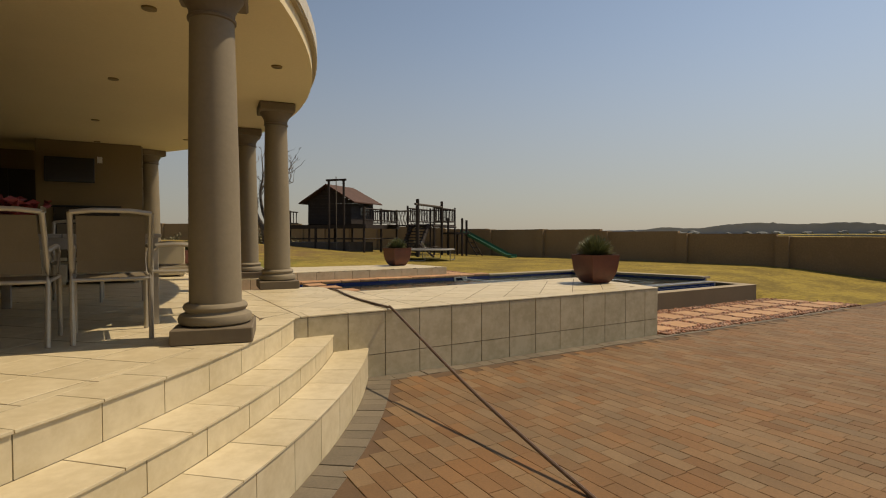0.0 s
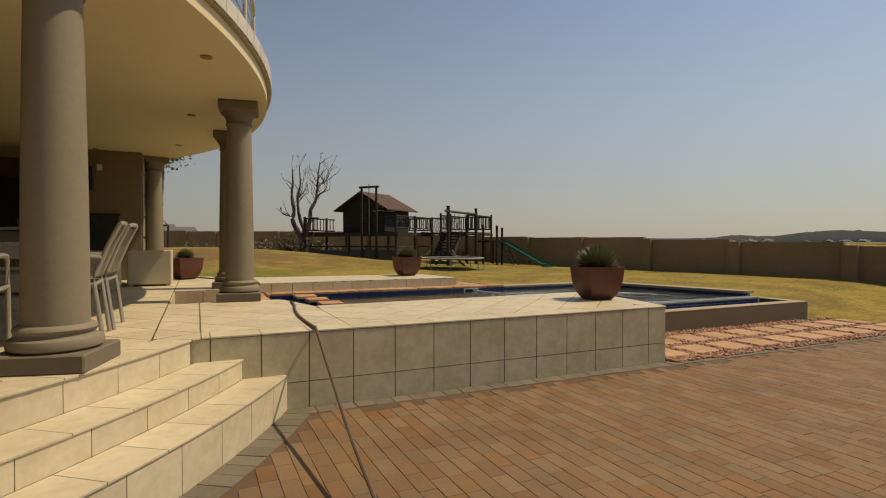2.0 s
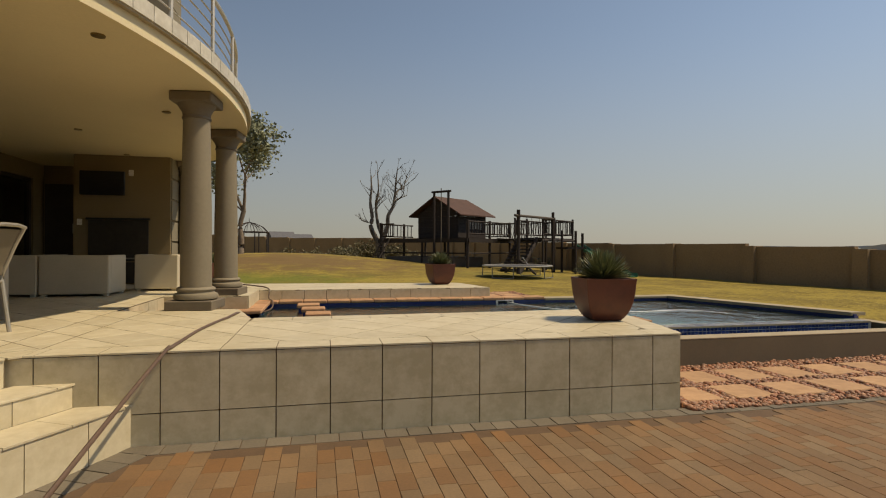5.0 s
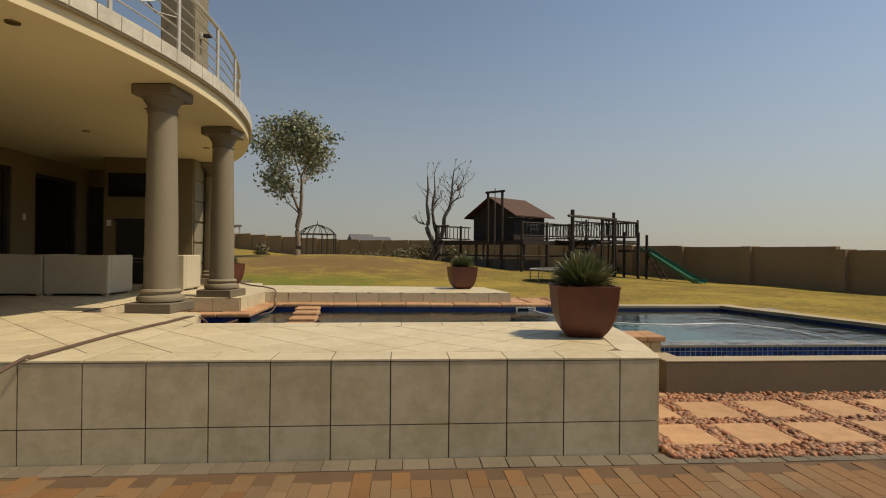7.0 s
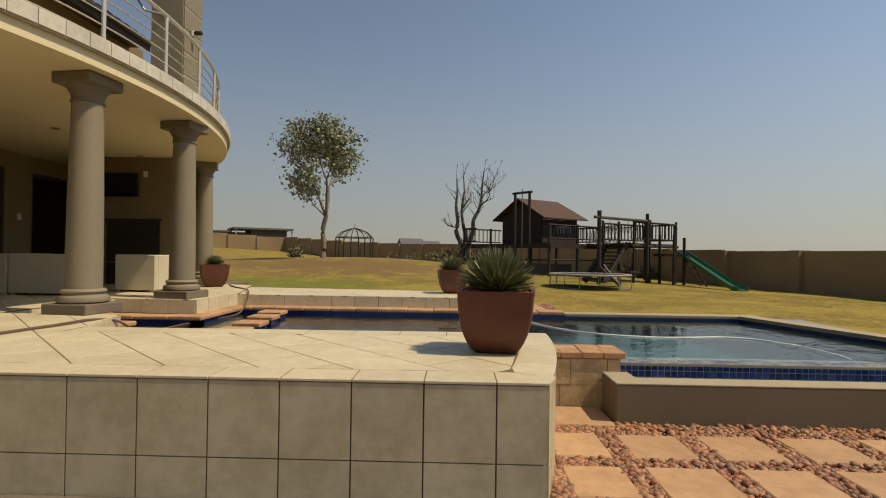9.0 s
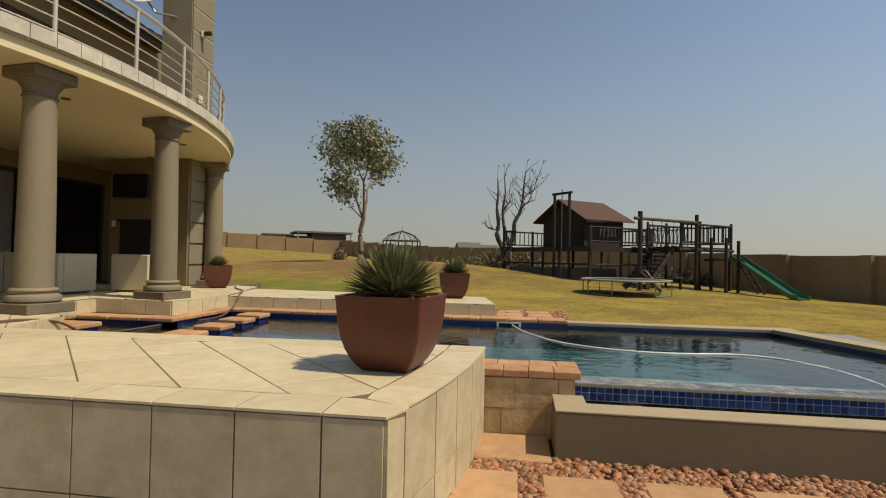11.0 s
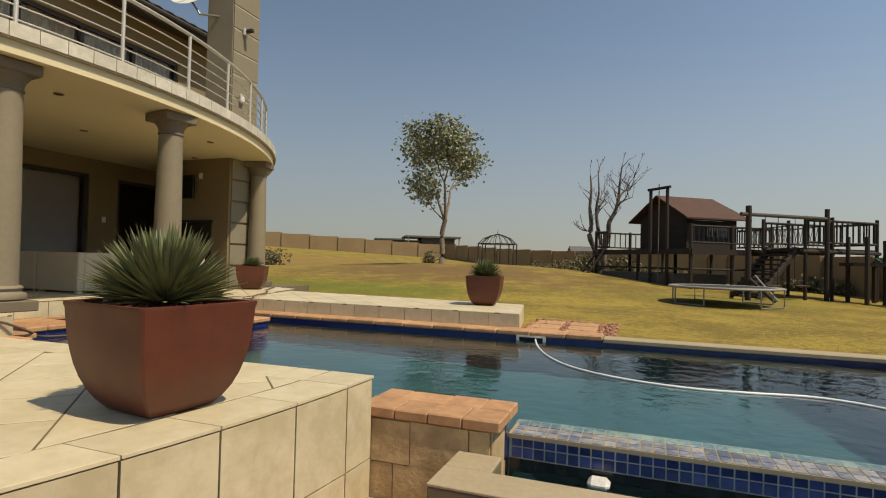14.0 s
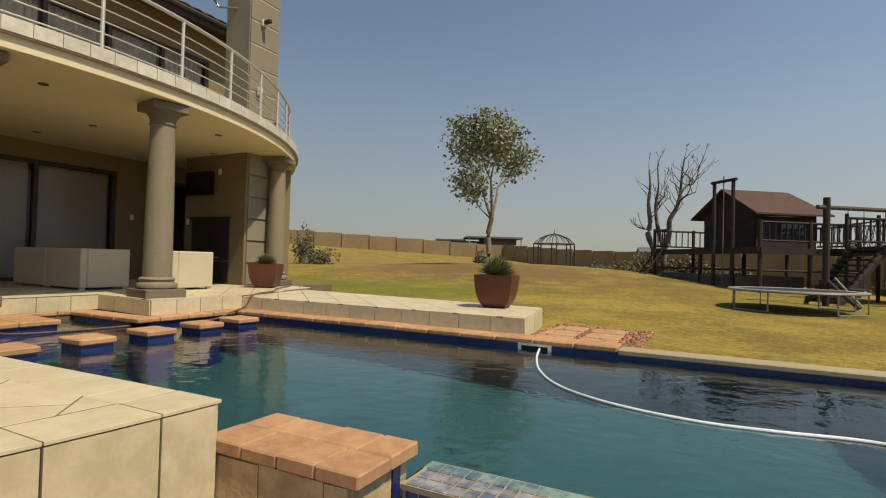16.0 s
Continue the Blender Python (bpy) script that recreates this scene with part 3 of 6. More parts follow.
bm = tube(bmesh.new(), spline([(6.25, 9.735, 0.335), (6.36, 9.3, 0.326), (6.55, 8.78, 0.328), (6.82, 8.36, 0.329), (7.2, 8.1, 0.329), (7.64, 7.99, 0.329), (8.0, 8.02, 0.329), (8.4, 8.09, 0.328), (8.7, 7.98, 0.327), (8.88, 7.78, 0.32), (9.0, 7.55, 0.305), (9.1, 7.2, 0.18), (9.1, 7.05, 0.08)]), 0.0105, 10)
smooth(tagged(link("cleaner_hose", bm, M_HOSEW), "white floating pool cleaner hose on the water", "hose"))

# ---- gravel bed with stepping slabs ----
M_SOIL = mat("potting_soil", (0.10, 0.07, 0.045), rough=0.95, grain=60, bump=0.6)
structure("gravel_bed", bmbox(5.80, 11.2, 4.44, 5.90, -0.2, -0.008), M_SAND, "earth under the pebble strip", "gravel")
structure("gravel_bed_pier", bmbox(6.0, 6.6, 5.88, 6.3, -0.2, -0.009), M_SAND, "earth beside the pier", "gravel")
random.seed(5)
SLABS = []
for r, (y0, y1) in enumerate(((4.63, 5.03), (5.17, 5.60))):
    for i in range(11):
        x0 = 5.41 + i * 0.53
        SLABS.append((max(x0, 6.0), x0 + 0.40, y0, y1))
SLABS = [q for q in SLABS if q[1] - q[0] > 0.1 and q[0] < 11] + [(6.08, 6.54, 5.78, 6.24)]
for x0, x1, y0, y1 in SLABS:
    sl = tagged(link("stepping_slab", bmbox(x0, x1, y0, y1, -0.01, 0.022 + random.uniform(-0.004, 0.004), bevel=0.008), M_SLAB), "sand-coloured square stepping slab set in pebbles", "paving slab", "stepping slabs")


def pebbles(bm, n, inside, size, z):
    """Small squashed stones, each its own island."""
    base = bmesh.new()
    bmesh.ops.create_icosphere(base, subdivisions=1, radius=1.0)
    vs = [v.co.copy() for v in base.verts]
    fs = [[v.index for v in f.verts] for f in base.faces]
    base.free()
    for _ in range(n):
        x, y = inside()
        if x is None:
            continue
        s = random.uniform(*size)
        q = Euler((random.uniform(-0.5, 0.5), random.uniform(-0.5, 0.5), random.uniform(0, 6.28))).to_matrix()
        sc = Vector((s, s * random.uniform(0.6, 0.95), s * random.uniform(0.5, 0.75)))
        c = Vector((x, y, z(x, y) + sc.z * random.uniform(0.3, 1.1)))
        nv = [bm.verts.new(c + q @ Vector((v.x * sc.x, v.y * sc.y, v.z * sc.z))) for v in vs]
        for f in fs:
            bm.faces.new([nv[i] for i in f])


def gravel_spot():
    x, y = (5.9 + 5.4 * random.random() ** 1.6, random.uniform(4.46, 5.86))
    for x0, x1, y0, y1 in SLABS:
        if x0 + 0.005 < x < x1 - 0.005 and y0 + 0.005 < y < y1 - 0.005:
            return None, None
    return x, y


bm = bmesh.new()
pebbles(bm, 15000, gravel_spot, (0.014, 0.034), lambda x, y: -0.008)
smooth(tagged(link("pebble_strip", bm, M_PEBBLE), "red-brown river pebbles between stepping slabs", "pebbles", kind="stuff"), 60)
bm = bmesh.new()
pebbles(bm, 2600, lambda: (random.uniform(5.95, 7.05), random.uniform(10.03, 11.6)), (0.016, 0.032), lambda x, y: land(x, y) + 0.0)
pebbles(bm, 350, lambda: (random.uniform(0.9, 5.6), random.uniform(11.75, 12.0)), (0.02, 0.05), lambda x, y: land(x, y) + 0.08)
pebbles(bm, 700, lambda: (random.uniform(7.0, 9.9), random.uniform(9.97, 10.08)), (0.012, 0.03), lambda x, y: land(x, y))
smooth(tagged(link("far_pebbles", bm, M_PEBBLE), "red-brown pebbles at the lawn edge behind the pool", "pebbles", kind="stuff"), 60)
structure("edge_soil", bmbox(6.95, 9.9, 9.955, 10.09, 0.2, 0.352), M_SOIL, "dark bare soil between the kerb and the lawn", "soil")
for x0, x1, y0, y1 in ((6.02, 6.40, 10.06, 10.42), (6.02, 6.38, 10.50, 10.88), (6.48, 6.84, 10.08, 10.46), (6.46, 6.82, 10.54, 10.92), (6.0, 6.36, 10.98, 11.36), (6.44, 6.80, 11.0, 11.38)):
    tagged(link("stepping_slab", bmbox(x0, x1, y0, y1, 0.2, land((x0 + x1) / 2, (y0 + y1) / 2) + 0.035, bevel=0.008), M_SLAB), "sand-coloured square stepping slab set in pebbles", "paving slab", "stepping slabs")

# ---- potted agaves ----
M_POT = mat("oxide_pot", (0.118, 0.031, 0.016), (0.088, 0.024, 0.013), rough=0.5, grain=10, stain=4, mix=0.7, bump=0.08)
M_LEAF = mat("agave_leaf", (0.10, 0.13, 0.05), (0.18, 0.18, 0.085), rough=0.5, grain=12, stain=5, bump=0.1, per_island=0.25)


def agave(parent, n, length, z, seed, spread=1.0):
    random.seed(seed)
    bm = bmesh.new()
    for i in range(n):
        f = (i + 0.5) / n
        el = radians(88 - 80 * f ** 0.8 + random.uniform(-6, 6))
        az = i * 2.39996 + random.uniform(-0.2, 0.2)
        L = length * random.uniform(0.85, 1.08) * (0.85 + 0.2 * math.sin(el))
        d = Vector((math.cos(az) * math.cos(el) * spread, math.sin(az) * math.cos(el) * spread, math.sin(el)))
        side = Vector((-math.sin(az), math.cos(az), 0))
        up = side.cross(d).normalized() * -1
        o = Vector((0, 0, z)) + Vector((math.cos(az), math.sin(az), 0)) * 0.03
        prev = None
        for k, (t, w) in enumerate(((0, 0.9), (0.25, 1.1), (0.6, 0.85), (0.85, 0.42), (1.0, 0.03))):
            p = o + d * (L * t) + Vector((0, 0, -0.05 * t * t * length))
            ww = 0.0125 * w * (length / 0.3)
            ring = [bm.verts.new(p + side * ww), bm.verts.new(p - up * ww * 0.5), bm.verts.new(p - side * ww), bm.verts.new(p + up * ww * 0.18)]
            if prev:
                for a in range(4):
                    bm.faces.new((prev[a], prev[(a + 1) % 4], ring[(a + 1) % 4], ring[a]))
            prev = ring
        bm.faces.new(prev)
    bmesh.ops.recalc_face_normals(bm, faces=bm.faces[:])
    return tagged(part("agave", bm, M_LEAF, parent), "spiky grey-green agave rosette", kind="stuff")


def pot(at, turn, seed, label, size=1.0, n=170, length=0.33):
    p = thing("potted_agave", at, label, "potted plant", "pots with agaves", turn)
    bm = bmesh.new()
    prof = [(0.14, 0.0), (0.158, 0.008), (0.19, 0.045), (0.217, 0.09), (0.24, 0.145), (0.257, 0.205), (0.27, 0.275), (0.279, 0.355), (0.285, 0.44), (0.29, 0.455), (0.29, 0.468), (0.262, 0.468), (0.255, 0.42)]
    rings = []
    for r, z in prof:
        ring = []
        for q in range(4):
            for s in (-0.86, -0.45, 0.0, 0.45, 0.86):
                a = radians(90 * q)
                x, y = r * (1.0 - (0.035 * (abs(s) / 0.86) ** 3)), r * s * 1.08
                ring.append(bm.verts.new(((x * math.cos(a) - y * math.sin(a)) * size, (x * math.sin(a) + y * math.cos(a)) * size, z * size)))
        rings.append(ring)
    n_ = len(rings[0])
    for a, b in zip(rings, rings[1:]):
        for i in range(n_):
            bm.faces.new((a[i], a[(i + 1) % n_], b[(i + 1) % n_], b[i]))
    bm.faces.new(rings[0][::-1])
    smooth(part("pot", bm, M_POT, p, "square tapered oxide-red pot"), 28)
    part("soil", prism(bmesh.new(), [(v[0] * size, v[1] * size) for v in ((-0.25, -0.25), (0.25, -0.25), (0.25, 0.25), (-0.25, 0.25))], 0.40 * size, 0.43 * size), M_SOIL, p)
    bm = bmesh.new()
    random.seed(seed + 50)
    pebbles(bm, 90, lambda: (random.uniform(-0.24, 0.24) * size, random.uniform(-0.24, 0.24) * size), (0.012, 0.026), lambda x, y: 0.425 * size)
    tagged(part("pebbles", bm, M_PEBBLE, p), kind="stuff")
    agave(p, n, length, 0.462 * size, seed)
    return p


pot((5.655, 5.43, TZ), -8, 11, "oxide-red square pot with a spiky agave on the terrace corner", 0.845, 460, 0.285)
pot((5.31, 10.99, TZ - 0.022), 8, 12, "oxide-red square pot with a small agave on the far deck", 0.845, 320, 0.25)
pot((1.05, 11.38, TZ), 30, 13, "oxide-red square pot with a short agave beside the verandah", 0.845, 310, 0.19)

# ---- boundary walls ----
def fence(name, a, b, panels, h, label):
    """A plastered garden wall in level panels that step with the ground, with a pier at each joint."""
    root = thing(name, (0, 0, 0), label, "garden wall")
    a, b = Vector(a), Vector(b)
    d = (b - a).normalized()
    n = Vector((d.y, -d.x))
    L = (b - a).length / panels
    for i in range(panels):
        p, q = a + d * L * i, a + d * L * (i + 1)
        z0 = min(land(*p), land(*q)) - 0.4
        top = max(land(*p), land(*q)) + h + 0.32 * smoothstep(20, 36, q[1]) + 0.03 * min(0.0, q[1] - 17)
        def quad(u0, u1, w0, w1):
            return [tuple(a + d * u0 + n * w0), tuple(a + d * u1 + n * w0), tuple(a + d * u1 + n * w1), tuple(a + d * u0 + n * w1)]
        bm = prism(bmesh.new(), quad(L * i + 0.17, L * (i + 1) - 0.17, -0.08, 0.08), z0, top)
        bmesh.ops.recalc_face_normals(bm, faces=bm.faces[:])
        part("panel", bm, M_FENCE, root)
        bm = prism(bmesh.new(), quad(L * (i + 1) - 0.17, L * (i + 1) + 0.17, -0.20, 0.20), z0, top + 0.02)
        bmesh.ops.recalc_face_normals(bm, faces=bm.faces[:])
        part("pier", bm, M_FENCE, root)
    return root


fence("garden_wall", (17.67, 2.71), (10.75, 36.7), 12, 1.13, "brown plastered garden wall stepping down along the lawn")
fence("garden_wall", (10.75, 36.7), (-13.8, 61.0), 12, 1.27, "brown plastered garden wall at the back of the lawn")
fence("garden_wall", (-13.8, 61.0), (-46, 40.0), 13, 1.15, "sunlit ochre garden wall on the far slope")

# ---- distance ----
# distance haze is painted into the colours of hills, fields and far trees
M_HILL = mat("haze_tinted_hills", (0.40, 0.41, 0.43), (0.33, 0.345, 0.36), rough=1.0, grain=0.05, stain=0.01, bump=0, spec=0.0)
M_FIELD = mat("haze_tinted_fields", (0.30, 0.30, 0.29), (0.25, 0.255, 0.25), rough=1.0, grain=0.4, stain=0.06, bump=0, spec=0.0)
M_FARTREE = mat("haze_tinted_bush", (0.24, 0.255, 0.25), rough=1.0, grain=1, bump=0, spec=0.0)


def ridge(name, a0, a1, r, h, seed, material):
    bm = bmesh.new()
    prev = None
    n = 160
    for i in range(n + 1):
        a = radians(a0 + (a1 - a0) * i / n)
        e = smoothstep(0, 0.15, i / n) * smoothstep(0, 0.2, 1 - i / n)
        z = h * e * (0.55 + 0.45 * noise.noise((i * 0.06, seed, 0)) + 0.06 * noise.noise((i * 0.9, seed, 3)))
        x, y = r * math.sin(a), r * math.cos(a)
        v = (bm.verts.new((x, y, -20)), bm.verts.new((x, y, z)), bm.verts.new((x * 1.25, y * 1.25, z * 0.5)))
        if prev:
            for k in range(2):
                bm.faces.new((prev[k], v[k], v[k + 1], prev[k + 1]))
        prev = v
    return structure(name, bm, material, "low rise on the horizon, haze mixed into its colour", "hills")


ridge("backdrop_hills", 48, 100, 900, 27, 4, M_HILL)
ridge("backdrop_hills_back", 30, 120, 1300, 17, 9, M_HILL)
# added low screen in haze colour, covers the lawn strip below the horizon
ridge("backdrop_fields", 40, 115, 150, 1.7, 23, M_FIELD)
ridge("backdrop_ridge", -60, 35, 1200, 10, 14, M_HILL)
random.seed(21)
for i in range(26):
    a, r = radians(random.uniform(50, 76)), random.uniform(500, 700)
    bm = bmesh.new()
    bmesh.ops.create_icosphere(bm, subdivisions=2, radius=1)
    w, h = random.uniform(2, 5), random.uniform(1.2, 2.6)
    for v in bm.verts:
        k = 1 + 0.5 * noise.noise(v.co * 1.7 + Vector((i, 0, 0)))
        v.co = Vector((v.co.x * w * k, v.co.y * w * k, max(-0.3, v.co.z) * h * k))
    o = tagged(link("distant_tree", bm, M_FARTREE), "dark tree clump on the far hills, haze mixed into its colour", "tree", "distant trees")
    o.location = (r * math.sin(a), r * math.cos(a), land(r * math.sin(a), r * math.cos(a)) + 0.3 * h)

M_ROOF = mat("roof_tile_brown", (0.085, 0.036, 0.022), (0.06, 0.028, 0.018), rough=0.8, grain=8, stain=2, bump=0.4)
M_ROOFG = mat("roof_grey", (0.12, 0.12, 0.13), (0.09, 0.09, 0.10), rough=0.8, grain=3, bump=0.1)
M_FARWALL = mat("far_house_wall", (0.075, 0.068, 0.062), (0.06, 0.055, 0.05), rough=0.9, grain=3, bump=0)
M_FARPALE = mat("far_house_pale", (0.42, 0.38, 0.32), rough=0.9, grain=3, bump=0)
M_GLASSDK = mat("dark_glass", (0.02, 0.022, 0.025), rough=0.08, grain=3, bump=0)


def gable(bm, x0, x1, y0, y1, z0, z1):
    ym = (y0 + y1) / 2
    v = [bm.verts.new(p) for p in ((x0, y0, z0), (x1, y0, z0), (x1, y1, z0), (x0, y1, z0), (x0, ym, z1), (x1, ym, z1))]
    for f in ((0, 1, 5, 4), (2, 3, 4, 5), (0, 4, 3), (1, 2, 5), (3, 2, 1, 0)):
        bm.faces.new([v[i] for i in f])
    return bm


def far_house(at, turn, kind):
    h = thing("house", at, "dark modern house with a flat roof beyond the wall" if kind else "grey-roofed house beyond the garden wall", "house", "houses beyond the wall", turn)
    if kind:
        part("wall", bmbox(-8, 0, -3, 3, -3, 2.6), M_FARWALL, h)
        part("wall", bmbox(0.01, 6, -4, 3, -3, 3.1), M_FARWALL, h)
        part("roof", bmbox(-3, 7, -5, 3.5, 3.1, 3.4), M_ROOFG, h, "thin flat roof")
        part("roof", bmbox(-8.3, -3.01, -3.3, 3.2, 2.6, 2.85), M_ROOFG, h, "thin flat roof")
        for x in (-6.5, -4, -1.5):
            part("window", bmbox(x, x + 1.8, -3.06, -3.0, 0.6, 2.0), M_GLASSDK, h)
        part("window", bmbox(2, 5, -4.06, -4.0, 0.4, 2.4), M_GLASSDK, h)
        for x in (-2.6, 6.6):
            part("post", bmbox(x, x + 0.2, -4.8, -4.6, -3, 3.1), M_FARPALE, h)
    else:
        part("wall", bmbox(-4, 4, -3, 3, -3, 1.6), M_FARPALE, h)
        part("roof", gable(bmesh.new(), -4.6, 1.0, -3.5, 3.5, 1.6, 3.8), M_ROOFG, h)
        part("roof", gable(bmesh.new(), 1.01, 5.2, -3.2, 3.2, 1.6, 3.3), M_ROOFG, h)
        for x in (-3, 0, 2):
            part("window", bmbox(x, x + 1.0, -3.05, -3.0, 0.0, 1.2), M_GLASSDK, h)


far_house((-32, 96, 2.1), 30, True)
far_house((-4, 128, 1.3), 20, False)

# ---- trees ----
M_BARK = mat("pale_bark", (0.24, 0.19, 0.14), (0.14, 0.11, 0.085), rough=0.95, grain=20, stain=5, mix=0.8, bump=0.6, depth=0.01)
M_DEADBARK = mat("dead_bark", (0.045, 0.038, 0.032), (0.22, 0.19, 0.16), rough=0.95, grain=5, stain=1.2, mix=0.9, bump=0.6, depth=0.01)
M_TREELEAF = mat("olive_leaf", (0.17, 0.19, 0.105), (0.24, 0.255, 0.16), rough=0.6, grain=6, stain=2, bump=0, per_island=0.4)
M_SHRUB = mat("dry_shrub", (0.12, 0.115, 0.06), (0.17, 0.145, 0.08), rough=0.8, grain=6, bump=0, per_island=0.4)


def limb(bm, p, d, length, r, depth, tips, bend=0.35, split=(2, 3), keep=0.72, fork=0.62):
    """A bending branch that forks; tips collects the ends of the fine ones."""
    n = 5
    pts, rad = [p.copy()], [r]
    for i in range(n):
        d = (d + Vector((random.uniform(-1, 1), random.uniform(-1, 1), random.uniform(-0.4, 0.7))) * bend * 0.35).normalized()
        p = p + d * length / n
        pts.append(p.copy())
        rad.append(max(0.006, r * (1 - 0.42 * (i + 1) / n)))
    tube(bm, pts, rad, 7 if r > 0.03 else 4)
    if depth == 0:
        tips.append((p, d))
        return
    if depth <= 2:
        tips.append((pts[3], d))
    for _ in range(random.randint(*split)):
        s = Vector((random.uniform(-1, 1), random.uniform(-1, 1), random.uniform(-0.25, 0.7)))
        limb(bm, p, (d + s * fork).normalized(), length * keep * random.uniform(0.75, 1.15), rad[-1] * 0.80, depth - 1, tips, bend, split, keep, fork)


def leaves(bm, tips, per, spread, size):
    for p, d in tips:
        for _ in range(per):
            c = p + Vector((random.gauss(0, 1), random.gauss(0, 1), random.gauss(0, 0.8))) * spread
            a = Euler((random.uniform(0, 6.28), random.uniform(0, 6.28), random.uniform(0, 6.28))).to_matrix()
            L, w = size * random.uniform(0.7, 1.3), size * random.uniform(0.22, 0.36)
            q = [a @ Vector(v) + c for v in ((0, -L / 2, 0), (w, 0, 0.01), (0, L / 2, 0), (-w, 0, 0.01))]
            bm.faces.new([bm.verts.new(v) for v in q])


random.seed(77)
tx, ty = -0.1, 23.6
tree = thing("tree", (tx, ty, land(tx, ty) - 0.05), "slender grey-barked tree with a sparse olive-green crown", "tree")
bm, tips = bmesh.new(), []
tube(bm, spline([(0, 0, 0), (0.03, 0, 0.6), (-0.02, 0.02, 1.2), (0.12, 0, 1.8)], 4), [0.15, 0.125, 0.115, 0.11, 0.105, 0.10, 0.10, 0.098, 0.096, 0.094, 0.092, 0.09, 0.09], 9)
for d, reach in (((-0.62, 0.2, 1.05), 1.35), ((0.22, -0.3, 1.35), 1.5), ((0.0, 0.4, 1.4), 1.55)):
    limb(bm, Vector((0.12, 0, 1.75)), Vector(d).normalized(), reach, 0.065, 4, tips, 0.38, (2, 3), 0.74)
limb(bm, Vector((0.10, 0, 1.7)), Vector((-0.75, -0.2, 0.75)).normalized(), 0.8, 0.035, 3, tips, 0.5, (2, 3), 0.74)
smooth(part("trunk", bm, M_BARK, tree, "pale grey-brown bark"), 60)
bm = bmesh.new()
crown = [(p, d) for p, d in tips if p.z > 1.95]
crown += [(p * 0.8 + Vector((0.05, 0, 0.35)), d) for p, d in tips[::3] if p.z > 2.6]
leaves(bm, crown, 17, 0.22, 0.16)
part("crown", bm, M_TREELEAF, tree)

random.seed(31)
dx, dy = 5.72, 25.8
dead = thing("dead_tree", (dx, dy, land(dx, dy) - 0.05), "leafless dark tree with two forked stems", "tree")
bm, tips = bmesh.new(), []
STEMS = (([(0.05, 0, 0), (0.0, 0, 0.5), (-0.18, 0, 1.0), (-0.58, 0.1, 1.7), (-0.50, 0.1, 2.25), (-0.62, 0.2, 3.05), (-0.55, 0.2, 3.8), (-0.6, 0.1, 4.5)], 0.19),
         ([(0.10, 0, 0), (0.16, 0.05, 0.6), (0.20, 0.1, 1.2), (-0.02, 0.2, 1.7), (-0.18, 0.2, 2.3), (-0.24, 0.1, 3.0), (-0.1, 0.0, 3.7), (-0.16, 0.0, 4.6)], 0.15),
         ([(0.12, 0, 0), (0.20, 0, 0.6), (0.24, -0.1, 1.1), (0.50, -0.2, 1.75), (0.52, -0.3, 2.3), (0.84, -0.3, 2.8), (1.0, -0.2, 3.4), (1.06, -0.2, 4.1), (1.16, -0.2, 4.8)], 0.17),
         ([(0.66, -0.3, 2.55), (0.98, -0.4, 3.05), (1.3, -0.5, 3.25), (1.75, -0.5, 3.4)], 0.07),
         ([(1.0, -0.2, 3.4), (1.3, 0.0, 3.75), (1.62, 0.1, 3.85), (1.85, 0.1, 4.4)], 0.06),
         ([(-0.24, 0.1, 2.9), (-0.02, 0.3, 3.2), (0.16, 0.4, 3.4)], 0.06))
for pts, r0 in STEMS:
    line = spline([(px * 0.68, py, pz * 0.87) for px, py, pz in pts], 5)
    tube(bm, line, [max(0.014, 0.88 * r0 * (1 - 0.84 * k / (len(line) - 1))) for k in range(len(line))], 8)
    for k in range(len(line)):
        if line[k].z > 2.0 and random.random() < 0.45:
            a = random.uniform(0, 6.28)
            limb(bm, line[k], Vector((math.cos(a) * 0.8, math.sin(a) * 0.5, random.uniform(0.3, 1.0))).normalized(), random.uniform(0.3, 0.6), 0.02, 2, tips, 0.6, (1, 3), 0.66, 0.55)
    limb(bm, line[-1], Vector((0.05, 0, 1)), 0.3, 0.014, 2, tips, 0.6, (2, 3), 0.66, 0.5)
for _ in range(5):
    limb(bm, Vector((-0.5, 0.1, 1.7)), Vector((-0.8, random.uniform(-0.5, 0.5), random.uniform(0.2, 0.9))).normalized(), 0.35, 0.018, 2, tips, 0.6, (1, 3), 0.66, 0.5)
smooth(part("trunk", bm, M_DEADBARK, dead), 60)


def shrub(at, r, h, n, seed, name="shrub", material=None, label="dry grey-green shrub at the garden wall"):
    random.seed(seed)
    sh = thing(name, (at[0], at[1], land(*at) - 0.02), label, "shrub", "shrubs along the wall")
    bm = bmesh.new()
    for _ in range(18):
        a, e = random.uniform(0, 6.28), random.uniform(0.5, 1.4)
        tube(bm, [(0, 0, 0), (math.cos(a) * r * 0.4, math.sin(a) * r * 0.4, h * 0.5 * math.sin(e)), (math.cos(a) * r * 0.8, math.sin(a) * r * 0.8, h * 0.9 * math.sin(e))], [0.015, 0.01, 0.005], 4)
    part("stems", bm, M_BARK, sh)
    bm = bmesh.new()
    leaves(bm, [(Vector((random.gauss(0, r * 0.45), random.gauss(0, r * 0.45), abs(random.gauss(0.4, 0.25)) * h)), None) for _ in range(n)], 9, 0.09, 0.14)
    part("foliage", bm, material or M_SHRUB, sh)


